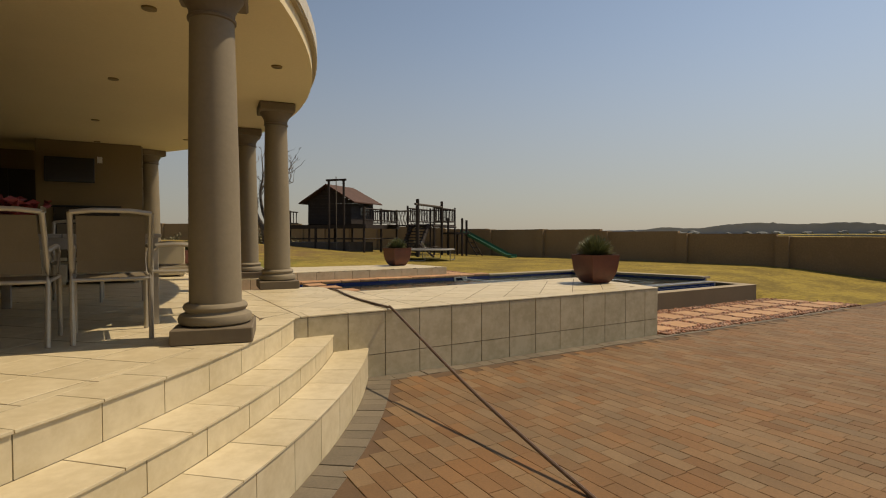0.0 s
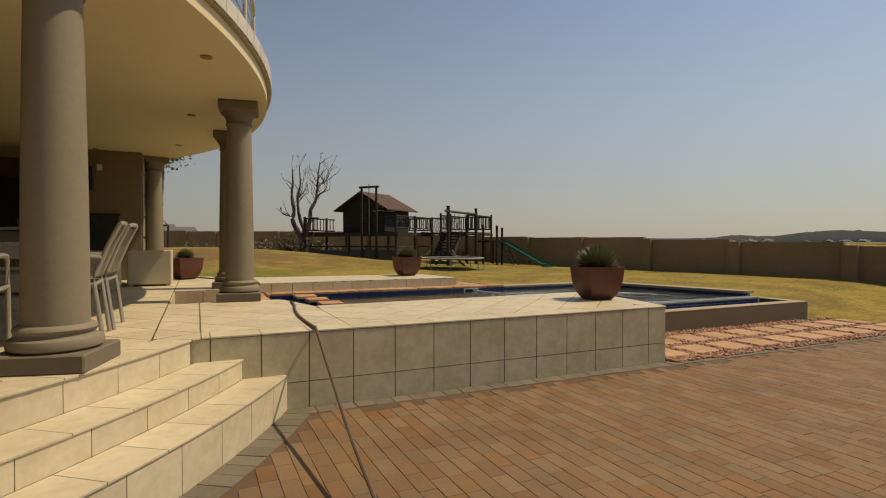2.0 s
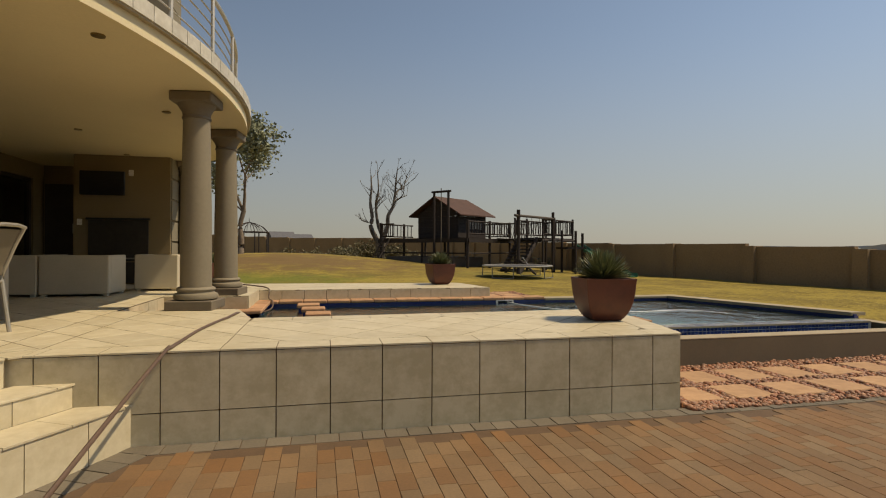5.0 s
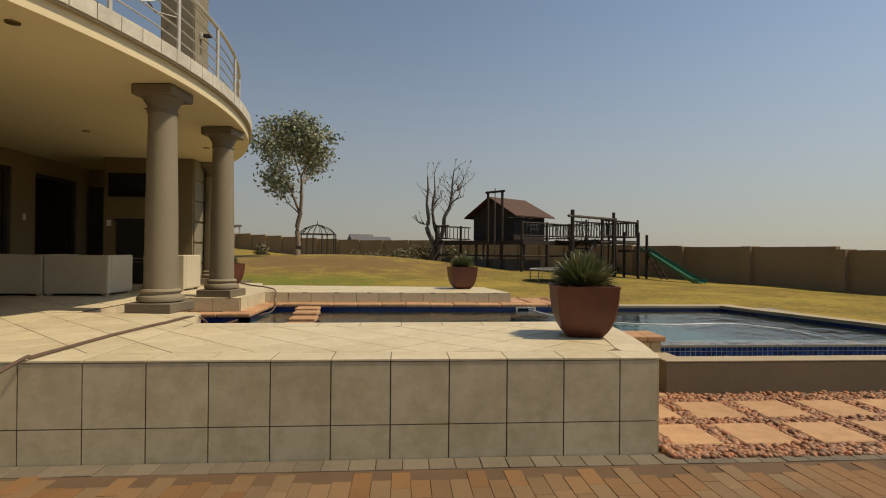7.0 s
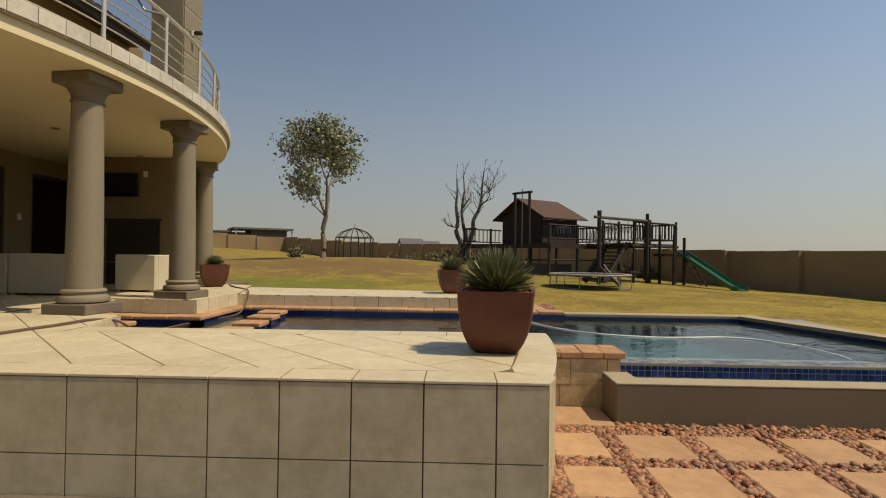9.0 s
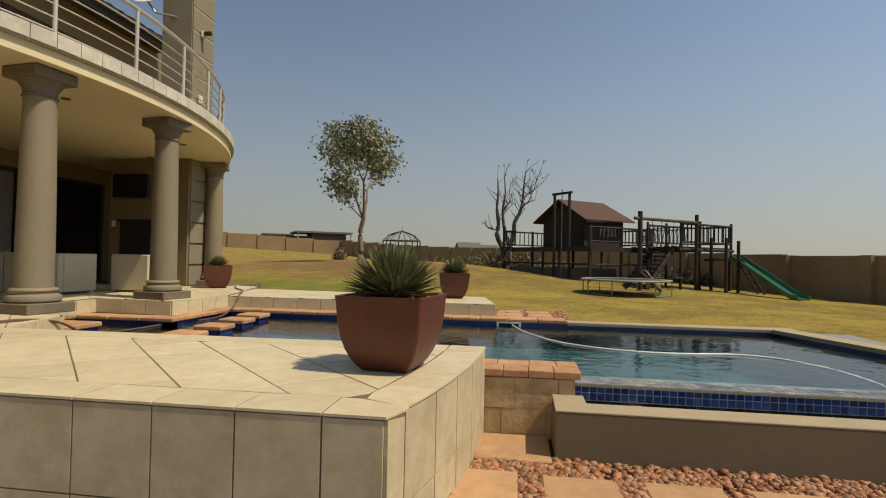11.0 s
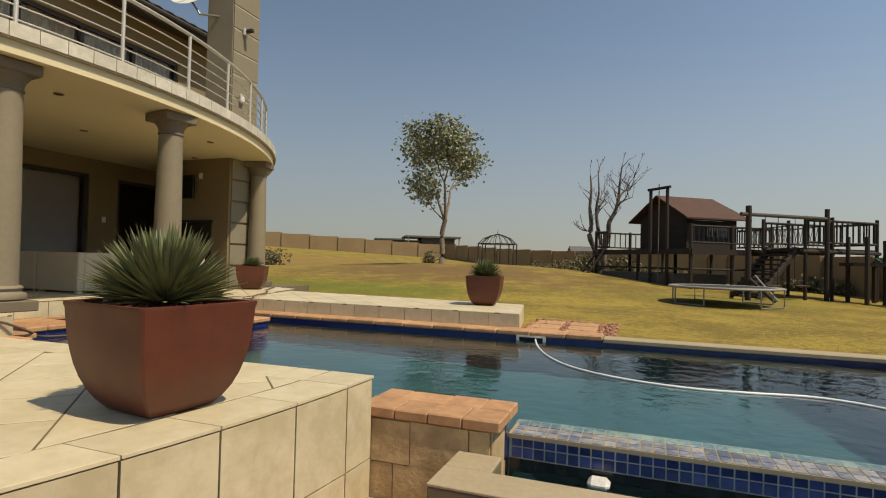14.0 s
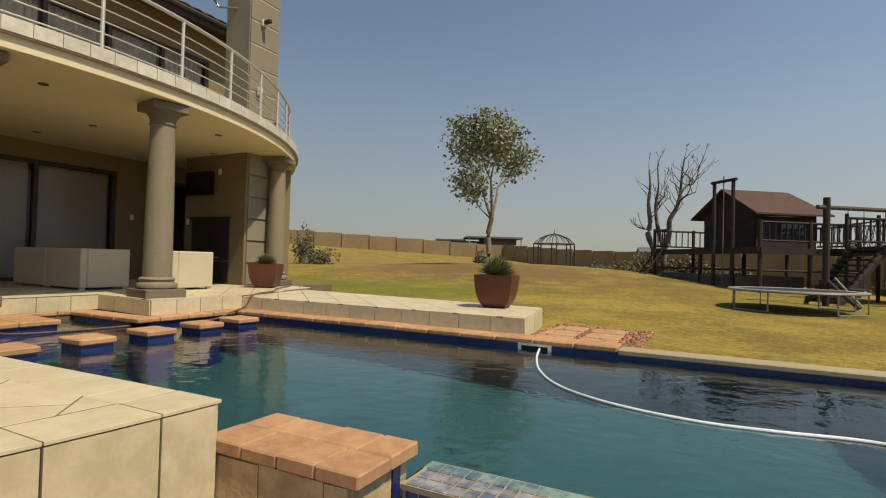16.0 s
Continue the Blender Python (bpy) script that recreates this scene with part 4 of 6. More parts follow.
for i, (x, y, r, h) in enumerate(((5.4, 27.3, 0.6, 0.9), (6.6, 27.2, 0.5, 0.8), (4.2, 33, 1.0, 0.8), (2.4, 36, 1.0, 0.7), (6.8, 32, 0.9, 0.9), (8.3, 33, 0.8, 0.7), (0.6, 39, 1.0, 0.8), (13.2, 24.0, 0.6, 0.4), (12.6, 25.5, 0.7, 0.5), (-3.2, 30, 0.3, 0.9), (-9.5, 24, 0.5, 1.7), (-8.6, 24, 0.7, 0.7), (4.4, 30, 0.8, 0.6))):
    shrub((x, y), r, h, 90, 100 + i)

# ---- gazebo ----
M_IRON = mat("dark_iron", (0.045, 0.035, 0.03), rough=0.7, metal=0.3, grain=30, bump=0.1)
gx, gy = -1.5, 37.5
gaz = thing("gazebo", (gx, gy, land(gx, gy)), "open dark iron garden gazebo with a ribbed dome", "gazebo")
for i in range(8):
    a = 2 * math.pi * (i + 0.5) / 8
    b = 2 * math.pi * (i + 1.5) / 8
    p, q = Vector((1.25 * math.cos(a), 1.25 * math.sin(a), 0)), Vector((1.25 * math.cos(b), 1.25 * math.sin(b), 0))
    part("post", rod(bmesh.new(), p, p + Vector((0, 0, 1.5)), 0.04, seg=6), M_IRON, gaz)
    part("ring_bar", rod(bmesh.new(), p + Vector((0, 0, 1.5)), q + Vector((0, 0, 1.5)), 0.03, seg=6), M_IRON, gaz)
    part("rib", tube(bmesh.new(), [p + Vector((0, 0, 1.5)), p * 0.72 + Vector((0, 0, 1.79)), p * 0.35 + Vector((0, 0, 1.95)), Vector((0, 0, 2.04))], 0.022, 5), M_IRON, gaz)
    m = (p + q) / 2
    part("rib", tube(bmesh.new(), [m + Vector((0, 0, 1.5)), m * 0.72 + Vector((0, 0, 1.79)), m * 0.35 + Vector((0, 0, 1.95)), Vector((0, 0, 2.04))], 0.016, 5), M_IRON, gaz)
part("finial", rod(bmesh.new(), (0, 0, 2.0), (0, 0, 2.3), 0.03, 0.005, 6), M_IRON, gaz)
gaz.matrix_basis = gaz.matrix_basis @ Matrix.Diagonal((1, 1, 1.2, 1))
gb = thing("garden_bench", (gx + 0.1, gy, land(gx, gy)), "small dark garden bench in the gazebo", "bench")
part("seat", bmbox(-0.5, 0.5, -0.2, 0.2, 0.36, 0.42, bevel=0.01), M_IRON, gb)
for x in (-0.45, 0.4):
    for y in (-0.18, 0.13):
        part("leg", bmbox(x, x + 0.05, y, y + 0.05, 0, 0.36), M_IRON, gb)

# ---- playground ----
M_POLE = mat("dark_pole", (0.03, 0.019, 0.014), (0.021, 0.014, 0.011), rough=0.8, grain=20, stain=3, bump=0.3)
M_PLANK = mat("dark_plank", (0.026, 0.017, 0.013), (0.018, 0.012, 0.0095), rough=0.8, grain=25, stain=3, bump=0.3, per_object=0.15)
M_BASE = mat("grey_block_base", (0.12, 0.10, 0.085), rough=0.9, grain=20, bump=0.4)
M_ROPE = mat("rope", (0.16, 0.14, 0.11), rough=0.9, grain=80, bump=0.3)
M_SLIDE = mat("green_slide", (0.025, 0.14, 0.075), (0.02, 0.11, 0.06), rough=0.35, grain=8, bump=0.02)
PG = pose(8.54, 21.95, 0, 0, 0, 37)


def ground_at(u, v):
    w = PG @ Vector((u, v, 0))
    return land(w.x, w.y)


def pg_thing(name, label, category, group=""):
    ob = new(name)
    ob.matrix_basis = PG
    return tagged(ob, label, category, group)


ph = pg_thing("playhouse", "dark timber playhouse on stilts with a brown pitched roof", "playhouse")
DK = 1.70
W0, W1, V0, V1 = 0.22, 2.15, 0.22, 2.45
for i in range(7):
    z = DK + 0.05 + i * 0.149
    part("plank", bmbox(W0, W1, V0 - 0.015, V0 + 0.015, z, z + 0.143), M_PLANK, ph)
    part("plank", bmbox(W0 - 0.015, W0 + 0.015, V0 + 0.016, V1, z, z + 0.143), M_PLANK, ph)
for i in range(5):
    z = DK + 0.05 + 7 * 0.147 + i * 0.12
    k = (i + 0.6) / 5.4 * (V1 - V0) / 2
    part("plank", bmbox(W0 - 0.015, W0 + 0.015, V0 + k, V1 - k, z, z + 0.115), M_PLANK, ph)
part("rear_wall", bmbox(W1, W1 + 0.03, V0, V1, DK, DK + 1.0), M_PLANK, ph)
part("rear_wall", bmbox(W0, W1, V1 - 0.03, V1, DK, DK + 1.0), M_PLANK, ph)
bm = bmesh.new()
vm = (V0 + V1) / 2
for sgn in (-1, 1):
    e = vm + sgn * 1.45
    pts = [(-0.05, e, DK + 0.95), (2.45, e, DK + 0.95), (2.25, vm, DK + 1.76), (-0.05, vm, DK + 1.76)]
    lo = [bm.verts.new(p) for p in pts]
    hi = [bm.verts.new((p[0], p[1], p[2] + 0.05)) for p in pts]
    for i in range(4):
        bm.faces.new((lo[i], lo[(i + 1) % 4], hi[(i + 1) % 4], hi[i]))
    bm.faces.new(hi)
    bm.faces.new(lo[::-1])
bmesh.ops.recalc_face_normals(bm, faces=bm.faces[:])
part("roof", bm, M_ROOF, ph, "brown pitched roof")
win = part("window", bmbox(1.0, 1.75, V0 - 0.03, V0 - 0.017, DK + 0.44, DK + 0.78), M_GLASSDK, ph)
for x in (0.98, 1.17, 1.36, 1.55, 1.74):
    part("window_bar", bmbox(x, x + 0.03, V0 - 0.045, V0 - 0.031, DK + 0.42, DK + 0.80), M_FARPALE, win, "pale painted window bar")
for i in range(17):
    u = -0.62 + i * 0.185
    part("deck_board", bmbox(u, u + 0.178, -0.95, 4.1, DK - 0.05, DK - 0.005), M_PLANK, ph)
part("edge_beam", bmbox(-0.62, 2.5, -1.0, -0.955, DK - 0.17, DK), M_PLANK, ph)
part("edge_beam", bmbox(-0.67, -0.625, -0.95, 4.1, DK - 0.17, DK), M_PLANK, ph)
for u in (-0.58, 0.9, 2.4):
    for v in (-0.9, 1.5, 4.0):
        part("stilt", rod(bmesh.new(), (u, v, ground_at(u, v) - 0.1), (u, v, DK + (0.72 if v != 1.5 else -0.1)), 0.055, seg=8), M_POLE, ph)
part("cross_rail", rod(bmesh.new(), (-0.58, -0.9, 1.1), (2.4, -0.9, 1.1), 0.035, seg=6), M_POLE, ph)
part("cross_rail", rod(bmesh.new(), (-0.58, -0.9, 1.1), (-0.58, 4.0, 1.1), 0.035, seg=6), M_POLE, ph)


def railing(root, p, q, z0, z1, n):
    p, q = Vector((*p, 0)), Vector((*q, 0))
    for z, r in ((z1, 0.035), (z0, 0.03)):
        part("rail", rod(bmesh.new(), p + Vector((0, 0, z)), q + Vector((0, 0, z)), r, seg=6), M_POLE, root)
    for i in range(n):
        m = p.lerp(q, (i + 0.5) / n)
        part("baluster", rod(bmesh.new(), m + Vector((0, 0, z0)), m + Vector((0, 0, z1)), 0.021, seg=5), M_POLE, root)


railing(ph, (-0.58, -0.9), (2.4, -0.9), DK + 0.18, DK + 0.66, 17)
railing(ph, (-0.58, 3.2), (-0.58, 4.0), DK + 0.12, DK + 0.66, 6)
railing(ph, (-0.58, 4.0), (1.5, 4.0), DK + 0.12, DK + 0.66, 9)
railing(ph, (2.4, -0.9), (2.4, 0.4), DK + 0.12, DK + 0.66, 7)
bm = bmbox(-0.6, 1.4, -0.2, 3.6, ground_at(0, 1) - 0.2, ground_at(0, 1) + 0.32, bevel=0.01)
part("base_wall", bm, M_BASE, ph, "low grey block base")
for o in (-0.2, 0.2):
    part("ladder_rail", rod(bmesh.new(), (-1.3, 3.55 + o, ground_at(-1.3, 3.55)), (-0.66, 3.55 + o, DK), 0.03, seg=6), M_POLE, ph)
for i in range(5):
    k = (i + 0.7) / 5.5
    part("rung", rod(bmesh.new(), (-1.3 + 0.64 * k, 3.33, ground_at(-1.3, 3.55) + k * 1.0), (-1.3 + 0.64 * k, 3.77, ground_at(-1.3, 3.55) + k * 1.0), 0.022, seg=5), M_POLE, ph)

# climbing frame with a pole and a rope
cf = pg_thing("rope_frame", "tall dark pole frame with a hanging rope before the playhouse", "climbing frame")
A, B = (-0.72, 0.72), (-0.66, 0.02)
for p in (A, B):
    part("post", rod(bmesh.new(), (*p, ground_at(*p) - 0.1), (*p, 3.6), 0.05, seg=8), M_POLE, cf)
part("top_bar", rod(bmesh.new(), (A[0], A[1] + 0.12, 3.58), (B[0], B[1] - 0.12, 3.58), 0.045, seg=8), M_POLE, cf)
part("rope", rod(bmesh.new(), (-0.69, 0.37, ground_at(*A) + 0.02), (-0.69, 0.37, 3.72), 0.017, seg=6), M_ROPE, cf)

# swing frame and lookout deck
tw = pg_thing("climbing_tower", "dark pole lookout deck with railings, stairs and a rope bridge", "climbing tower")
TD = 1.70
TU0, TU1, TV0, TV1 = 0.38, 2.78, -3.66, -2.45
for u, v in ((TU0, TV0), (TU0, TV1), (1.25, TV0), (1.25, TV1), (TU1, TV0), (TU1, TV1)):
    part("post", rod(bmesh.new(), (u, v, ground_at(u, v) - 0.1), (u, v, TD + 0.78), 0.042, seg=7), M_POLE, tw)
for i in range(13):
    u = TU0 - 0.02 + i * 0.187
    part("deck_board", bmbox(u, u + 0.18, TV0, TV1, TD - 0.04, TD), M_PLANK, tw)
for v in (TV0, TV1):
    part("beam", rod(bmesh.new(), (TU0 - 0.1, v, TD - 0.09), (TU1 + 0.1, v, TD - 0.09), 0.05, seg=7), M_POLE, tw)
railing(tw, (TU0, TV0), (TU1, TV0), TD + 0.14, TD + 0.68, 13)
railing(tw, (TU0, TV1), (TU1, TV1), TD + 0.14, TD + 0.68, 13)
railing(tw, (TU1, TV0), (TU1, TV1), TD + 0.14, TD + 0.68, 7)
for o in (0.0, 0.75):
    part("stringer", rod(bmesh.new(), (-0.82, TV0 + 0.25 + o, ground_at(-0.8, TV0)), (TU0, TV0 + 0.25 + o, TD - 0.03), 0.09, seg=7), M_POLE, tw)
for i in range(10):
    k = (i + 0.7) / 10.4
    zz = ground_at(-1.1, TV0) + k * (TD - ground_at(-1.1, TV0))
    u = -0.82 + k * 1.2
    part("tread", bmbox(u - 0.12, u + 0.12, TV0 + 0.2, TV0 + 1.05, zz, zz + 0.045), M_PLANK, tw)
# rope bridge to the playhouse
for z in (TD + 0.02, TD + 0.66):
    for u in (1.35, 2.3):
        part("bridge_rope", tube(bmesh.new(), [(u, TV1, z), (u, -2.0, z - 0.03), (u, -1.65, z - 0.04), (u, -1.3, z - 0.03), (u, -0.95, z)], 0.022, 5), M_ROPE if z > TD + 0.1 else M_POLE, tw)
for u in (1.35, 2.3):
    for i in range(10):
        v = TV1 + i * 0.15
        for w in (-0.15, 0.15):
            part("net_rope", rod(bmesh.new(), (u, v, TD), (u, min(max(v + w, TV1), -0.95), TD + 0.64), 0.010, seg=4), M_ROPE, tw)
for i in range(9):
    v = TV1 + 0.03 + i * 0.164
    part("bridge_board", bmbox(1.35, 2.3, v, v + 0.14, TD - 0.05, TD - 0.01), M_PLANK, tw)

sw = pg_thing("swing_set", "dark timber swing beam on stout poles with hanging chains", "swing")
S0, S1, SV = -1.50, 0.92, -3.78
part("post", rod(bmesh.new(), (S0, SV, ground_at(S0, SV) - 0.1), (S0, SV, 2.62), 0.065, seg=10), M_POLE, sw)
part("post", rod(bmesh.new(), (S1, SV, ground_at(S1, SV) - 0.1), (S1, SV, 2.66), 0.055, seg=10), M_POLE, sw)
part("beam", rod(bmesh.new(), (S0 - 0.22, SV, 2.42), (S1 + 0.05, SV, 2.42), 0.045, seg=10), mat("worn_beam", (0.085, 0.068, 0.055), rough=0.8, bump=0.3), sw, "weathered grey-brown beam")
for s_ in (-1, 1):
    part("brace", rod(bmesh.new(), (S0, SV, 0.95), (S0 + 0.12, SV + s_ * 0.62, ground_at(S0, SV)), 0.04, seg=8), M_POLE, sw)
part("brace_pipe", rod(bmesh.new(), (S0 + 0.1, SV - 0.1, 1.0), (S0 + 0.5, SV - 0.35, ground_at(S0, SV)), 0.02, seg=8), mat("galvanised_pipe", (0.45, 0.45, 0.44), rough=0.5, metal=0.6), sw, "galvanised brace pipe")
for u in (-1.0, -0.62, -0.1, 0.28):
    part("chain", rod(bmesh.new(), (u, SV, 0.78), (u, SV, 2.38), 0.009, seg=4), M_IRON, sw)
for u in (-1.02, -0.12):
    part("swing_seat", bmbox(u, u + 0.42, SV - 0.09, SV + 0.09, 0.75, 0.785, bevel=0.01), M_IRON, sw)

sl = thing("slide", (0, 0, 0), "green plastic slide with a ladder and dark posts", "slide")
a, b = Vector((12.76, 19.70, 1.38)), Vector((13.02, 17.0, 0.45))
sd = (b - a).normalized()
sn = Vector((sd.y, -sd.x, 0)).normalized()
bm = bmesh.new()
path = [a + (b - a) * t for t in (0, 0.2, 0.4, 0.6, 0.8, 0.93)] + [b + Vector((0.06, -0.14, -0.06)), b + Vector((0.14, -0.32, -0.07))]
sec = ((-0.17, 0.10), (-0.145, 0.11), (-0.125, 0.02), (0, 0.0), (0.125, 0.02), (0.145, 0.11), (0.17, 0.10), (0.155, -0.02), (-0.155, -0.02))
rings = [[bm.verts.new(p + sn * w + Vector((0, 0, z))) for w, z in sec] for p in path]
for r0, r1 in zip(rings, rings[1:]):
    for i in range(len(sec)):
        bm.faces.new((r0[i], r0[(i + 1) % len(sec)], r1[(i + 1) % len(sec)], r1[i]))
bm.faces.new(rings[0][::-1])
bm.faces.new(rings[-1])
bmesh.ops.recalc_face_normals(bm, faces=bm.faces[:])
smooth(part("chute", bm, M_SLIDE, sl, "green plastic chute"), 50)
for x, y, z in ((12.16, 18.85, 1.95), (12.64, 19.25, 1.88), (12.09, 19.85, 2.0), (12.69, 20.05, 1.4)):
    part("post", rod(bmesh.new(), (x, y, land(x, y) - 0.1), (x, y, z), 0.05, seg=8), M_POLE, sl)
part("platform", bmbox(11.99, 12.74, 19.15, 20.15, 1.28, 1.36), M_PLANK, sl)
for o in (0.0, 0.4):
    part("ladder_rail", rod(bmesh.new(), (13.19, 18.85 + o, land(13.2, 19.1)), (12.69, 19.15 + o, 1.36), 0.03, seg=6), M_POLE, sl)
for i in range(4):
    k = (i + 0.7) / 4.5
    z = land(13.4, 19.1) + k * 0.95
    part("rung", rod(bmesh.new(), (13.19 - 0.5 * k, 18.85 + 0.3 * k, z), (13.19 - 0.5 * k, 19.25 + 0.3 * k, z), 0.02, seg=5), M_POLE, sl)

# trampoline
tm = thing("trampoline", (8.92, 16.3, land(8.92, 16.3)), "round low trampoline with a grey frame on the lawn", "trampoline")
M_STEEL = mat("grey_steel", (0.30, 0.30, 0.285), (0.23, 0.23, 0.215), rough=0.45, metal=0.7, grain=30, bump=0.05)
M_PAD = mat("faded_pad", (0.20, 0.19, 0.17), (0.30, 0.285, 0.25), rough=0.8, grain=8, bump=0.1)
circle = [(1.06 * math.cos(2 * math.pi * i / 40), 1.06 * math.sin(2 * math.pi * i / 40), 0.36) for i in range(41)]
smooth(part("rim", tube(bmesh.new(), circle, 0.02, 8), M_STEEL, tm))
bm = lathe(bmesh.new(), [(1.05, 0.36), (1.075, 0.375), (1.06, 0.385), (0.92, 0.385), (0.90, 0.37)], 40)
part("pad", bm, M_PAD, tm, "faded grey edge pad")
part("mat", lathe(bmesh.new(), [(0.91, 0.37), (0.91, 0.377)], 40), mat("black_mat", (0.03, 0.03, 0.03), rough=0.7), tm)
for i in range(4):
    a = math.pi / 4 + i * math.pi / 2
    c, d = Vector((math.cos(a), math.sin(a), 0)) * 1.02, Vector((-math.sin(a), math.cos(a), 0)) * 0.34
    part("leg", tube(bmesh.new(), [c - d + Vector((0, 0, 0.36)), c - d + Vector((0, 0, 0.03)), c - d * 0.9 + Vector((0, 0, 0.02)), c + d * 0.9 + Vector((0, 0, 0.02)), c + d + Vector((0, 0, 0.03)), c + d + Vector((0, 0, 0.36))], 0.016, 7), M_STEEL, tm)

# ---- balcony balustrade ----
M_STAINLESS = mat("brushed_steel", (0.58, 0.55, 0.49), (0.50, 0.475, 0.42), rough=0.5, metal=0.55, grain=60, bump=0.02)
bal = thing("balustrade", (0, 0, FLOOR2), "curved stainless steel balcony balustrade with thin rails", "railing")
RB = 7.42
ANG = [-36, -28.8, -21.6, -14, -6.3, 1.8, 9.7, 17, 24, 30.5, 36.5, 42]
for a in ANG:
    x, y = CX + RB * math.cos(radians(a)), BY + RB * math.sin(radians(a))
    part("post", rod(bmesh.new(), (x, y, 0), (x, y, 0.80), 0.021, seg=10), M_STAINLESS, bal)
    part("foot", rod(bmesh.new(), (x, y, 0), (x, y, 0.02), 0.045, seg=12), M_STAINLESS, bal)
for i, z in enumerate((0.11, 0.24, 0.37, 0.50, 0.63)):
    part("thin_rail", tube(bmesh.new(), [(x, y, z) for x, y in arc(RB, ANG[0], ANG[-1], 60, BY)], 0.0085, 5), M_STAINLESS, bal)
smooth(part("top_rail", tube(bmesh.new(), [(x, y, 0.81) for x, y in arc(RB, ANG[0], ANG[-1], 60, BY)], 0.024, 8), M_STAINLESS, bal))

# ---- upper storey ----
M_FRAME = mat("dark_frame", (0.045, 0.03, 0.022), rough=0.5, grain=20, bump=0.1)
M_CURTAIN = mat("pale_curtain", (0.66, 0.62, 0.52), (0.50, 0.46, 0.38), rough=0.9, grain=3, stain=9, mix=0.9, bump=0.3, depth=0.02)
M_BLIND = mat("grey_blind", (0.50, 0.48, 0.43), (0.45, 0.43, 0.39), rough=0.8, grain=40, bump=0.1)
M_PANE = bpy.data.materials.new("window_glass")
M_PANE.use_nodes = True
M_PANE.node_tree.nodes["Principled BSDF"].inputs["Transmission Weight"].default_value = 1.0
M_PANE.node_tree.nodes["Principled BSDF"].inputs["Roughness"].default_value = 0.02
M_PANE.node_tree.nodes["Principled BSDF"].inputs["IOR"].default_value = 1.25
UX = -2.45
wall("wall_upper_1", UX - 0.2, UX, -2, 14.9, 5.42, 6.15)
wall("wall_upper_2", UX - 0.2, UX, -2, 3.2, FLOOR2, 5.42)
wall("wall_upper_3", UX - 0.2, UX, 12.9, 14.9, FLOOR2, 5.42)
wall("wall_upper_north", UX - 4, UX - 0.2, 14.7, 14.9, FLOOR2, 6.15)
wall("wall_upper_south", -7.3, UX - 0.2, -2, -1.8, FLOOR2, 6.15)
structure("ceiling_upper", bmbox(-7.3, UX - 0.2, -1.8, 14.7, 5.6, 5.7), M_PLASTER, "plain cream bedroom ceiling behind the balcony windows", "ceiling")
wall("wall_upper_back", -7.5, -7.3, -2, 14.7, FLOOR2, 6.15, label="plain inner room wall")


def window(name, x, y0, y1, z0, z1, panes, backing, label):
    """A dark framed glazed front that faces +x, with a blind or curtain behind each pane."""
    w = tagged(new(name), label, "window", kind="structure")
    for a, b in ((z0, z0 + 0.06), (z1 - 0.07, z1)):
        part("window_frame", bmbox(x - 0.12, x - 0.04, y0, y1, a, b), M_FRAME, w)
    d = (y1 - y0) / panes
    for i in range(panes + 1):
        y = min(max(y0 + d * i - 0.035, y0), y1 - 0.07)
        part("window_frame", bmbox(x - 0.125, x - 0.035, y, y + 0.07, z0 + 0.06, z1 - 0.07), M_FRAME, w)
    for i in range(panes):
        g = part("pane", bmbox(x - 0.085, x - 0.079, y0 + d * i + 0.035, y0 + d * (i + 1) - 0.035, z0 + 0.06, z1 - 0.07), M_PANE, w)
        g.visible_shadow = False
        if backing is not None:
            bm = bmesh.new()
            n = 40
            row = []
            for k in range(n + 1):
                y = y0 + d * i + 0.05 + (d - 0.1) * k / n
                wob = 0.02 * math.sin(k * 1.3 + i) if backing is M_CURTAIN else 0.0
                row.append((bm.verts.new((x - 0.2 + wob, y, z0 + 0.03)), bm.verts.new((x - 0.2 + wob, y, z1 - 0.03))))
            for p, q in zip(row, row[1:]):
                bm.faces.new((p[0], q[0], q[1], p[1]))
            o = part("curtain" if backing is M_CURTAIN else "blind", bm, backing, w)
            sol = o.modifiers.new("thick", "SOLIDIFY")
            sol.thickness = 0.01
    return w


window("window_upper", UX, 3.2, 12.9, FLOOR2, 5.42, 9, M_CURTAIN, "row of dark framed balcony windows with pale curtains")
window("window_1", WX, 8.3, 10.97, TZ, 2.64, 2, M_BLIND, "dark framed sliding window with lowered grey blinds")
window("window_2", WX, 4.9, 7.9, TZ, 2.64, 2, M_BLIND, "dark framed sliding window with lowered grey blinds")
window("door_1", WX, 11.55, 12.8, TZ, 2.62, 1, None, "dark framed glass door under the verandah")
structure("room_floor", bmbox(-6, WX - 0.2, -4, 13.2, 0.3, TZ - 0.01), M_GROUT, "dim inner room floor", "floor")

# guessed door, added dark so that the deep recess reads as shaded
dr = tagged(new("door_2"), "dark timber double door added to darken the verandah recess", "door", kind="structure")
for x in (-2.40, -1.84):
    part("door_leaf", bmbox(x, x + 0.55, 13.13, 13.19, TZ, 2.55, bevel=0.004), M_FRAME, dr)
part("door_handle", rod(bmesh.new(), (-1.88, 13.10, 1.55), (-1.88, 13.10, 1.75), 0.012), M_STEEL, dr)

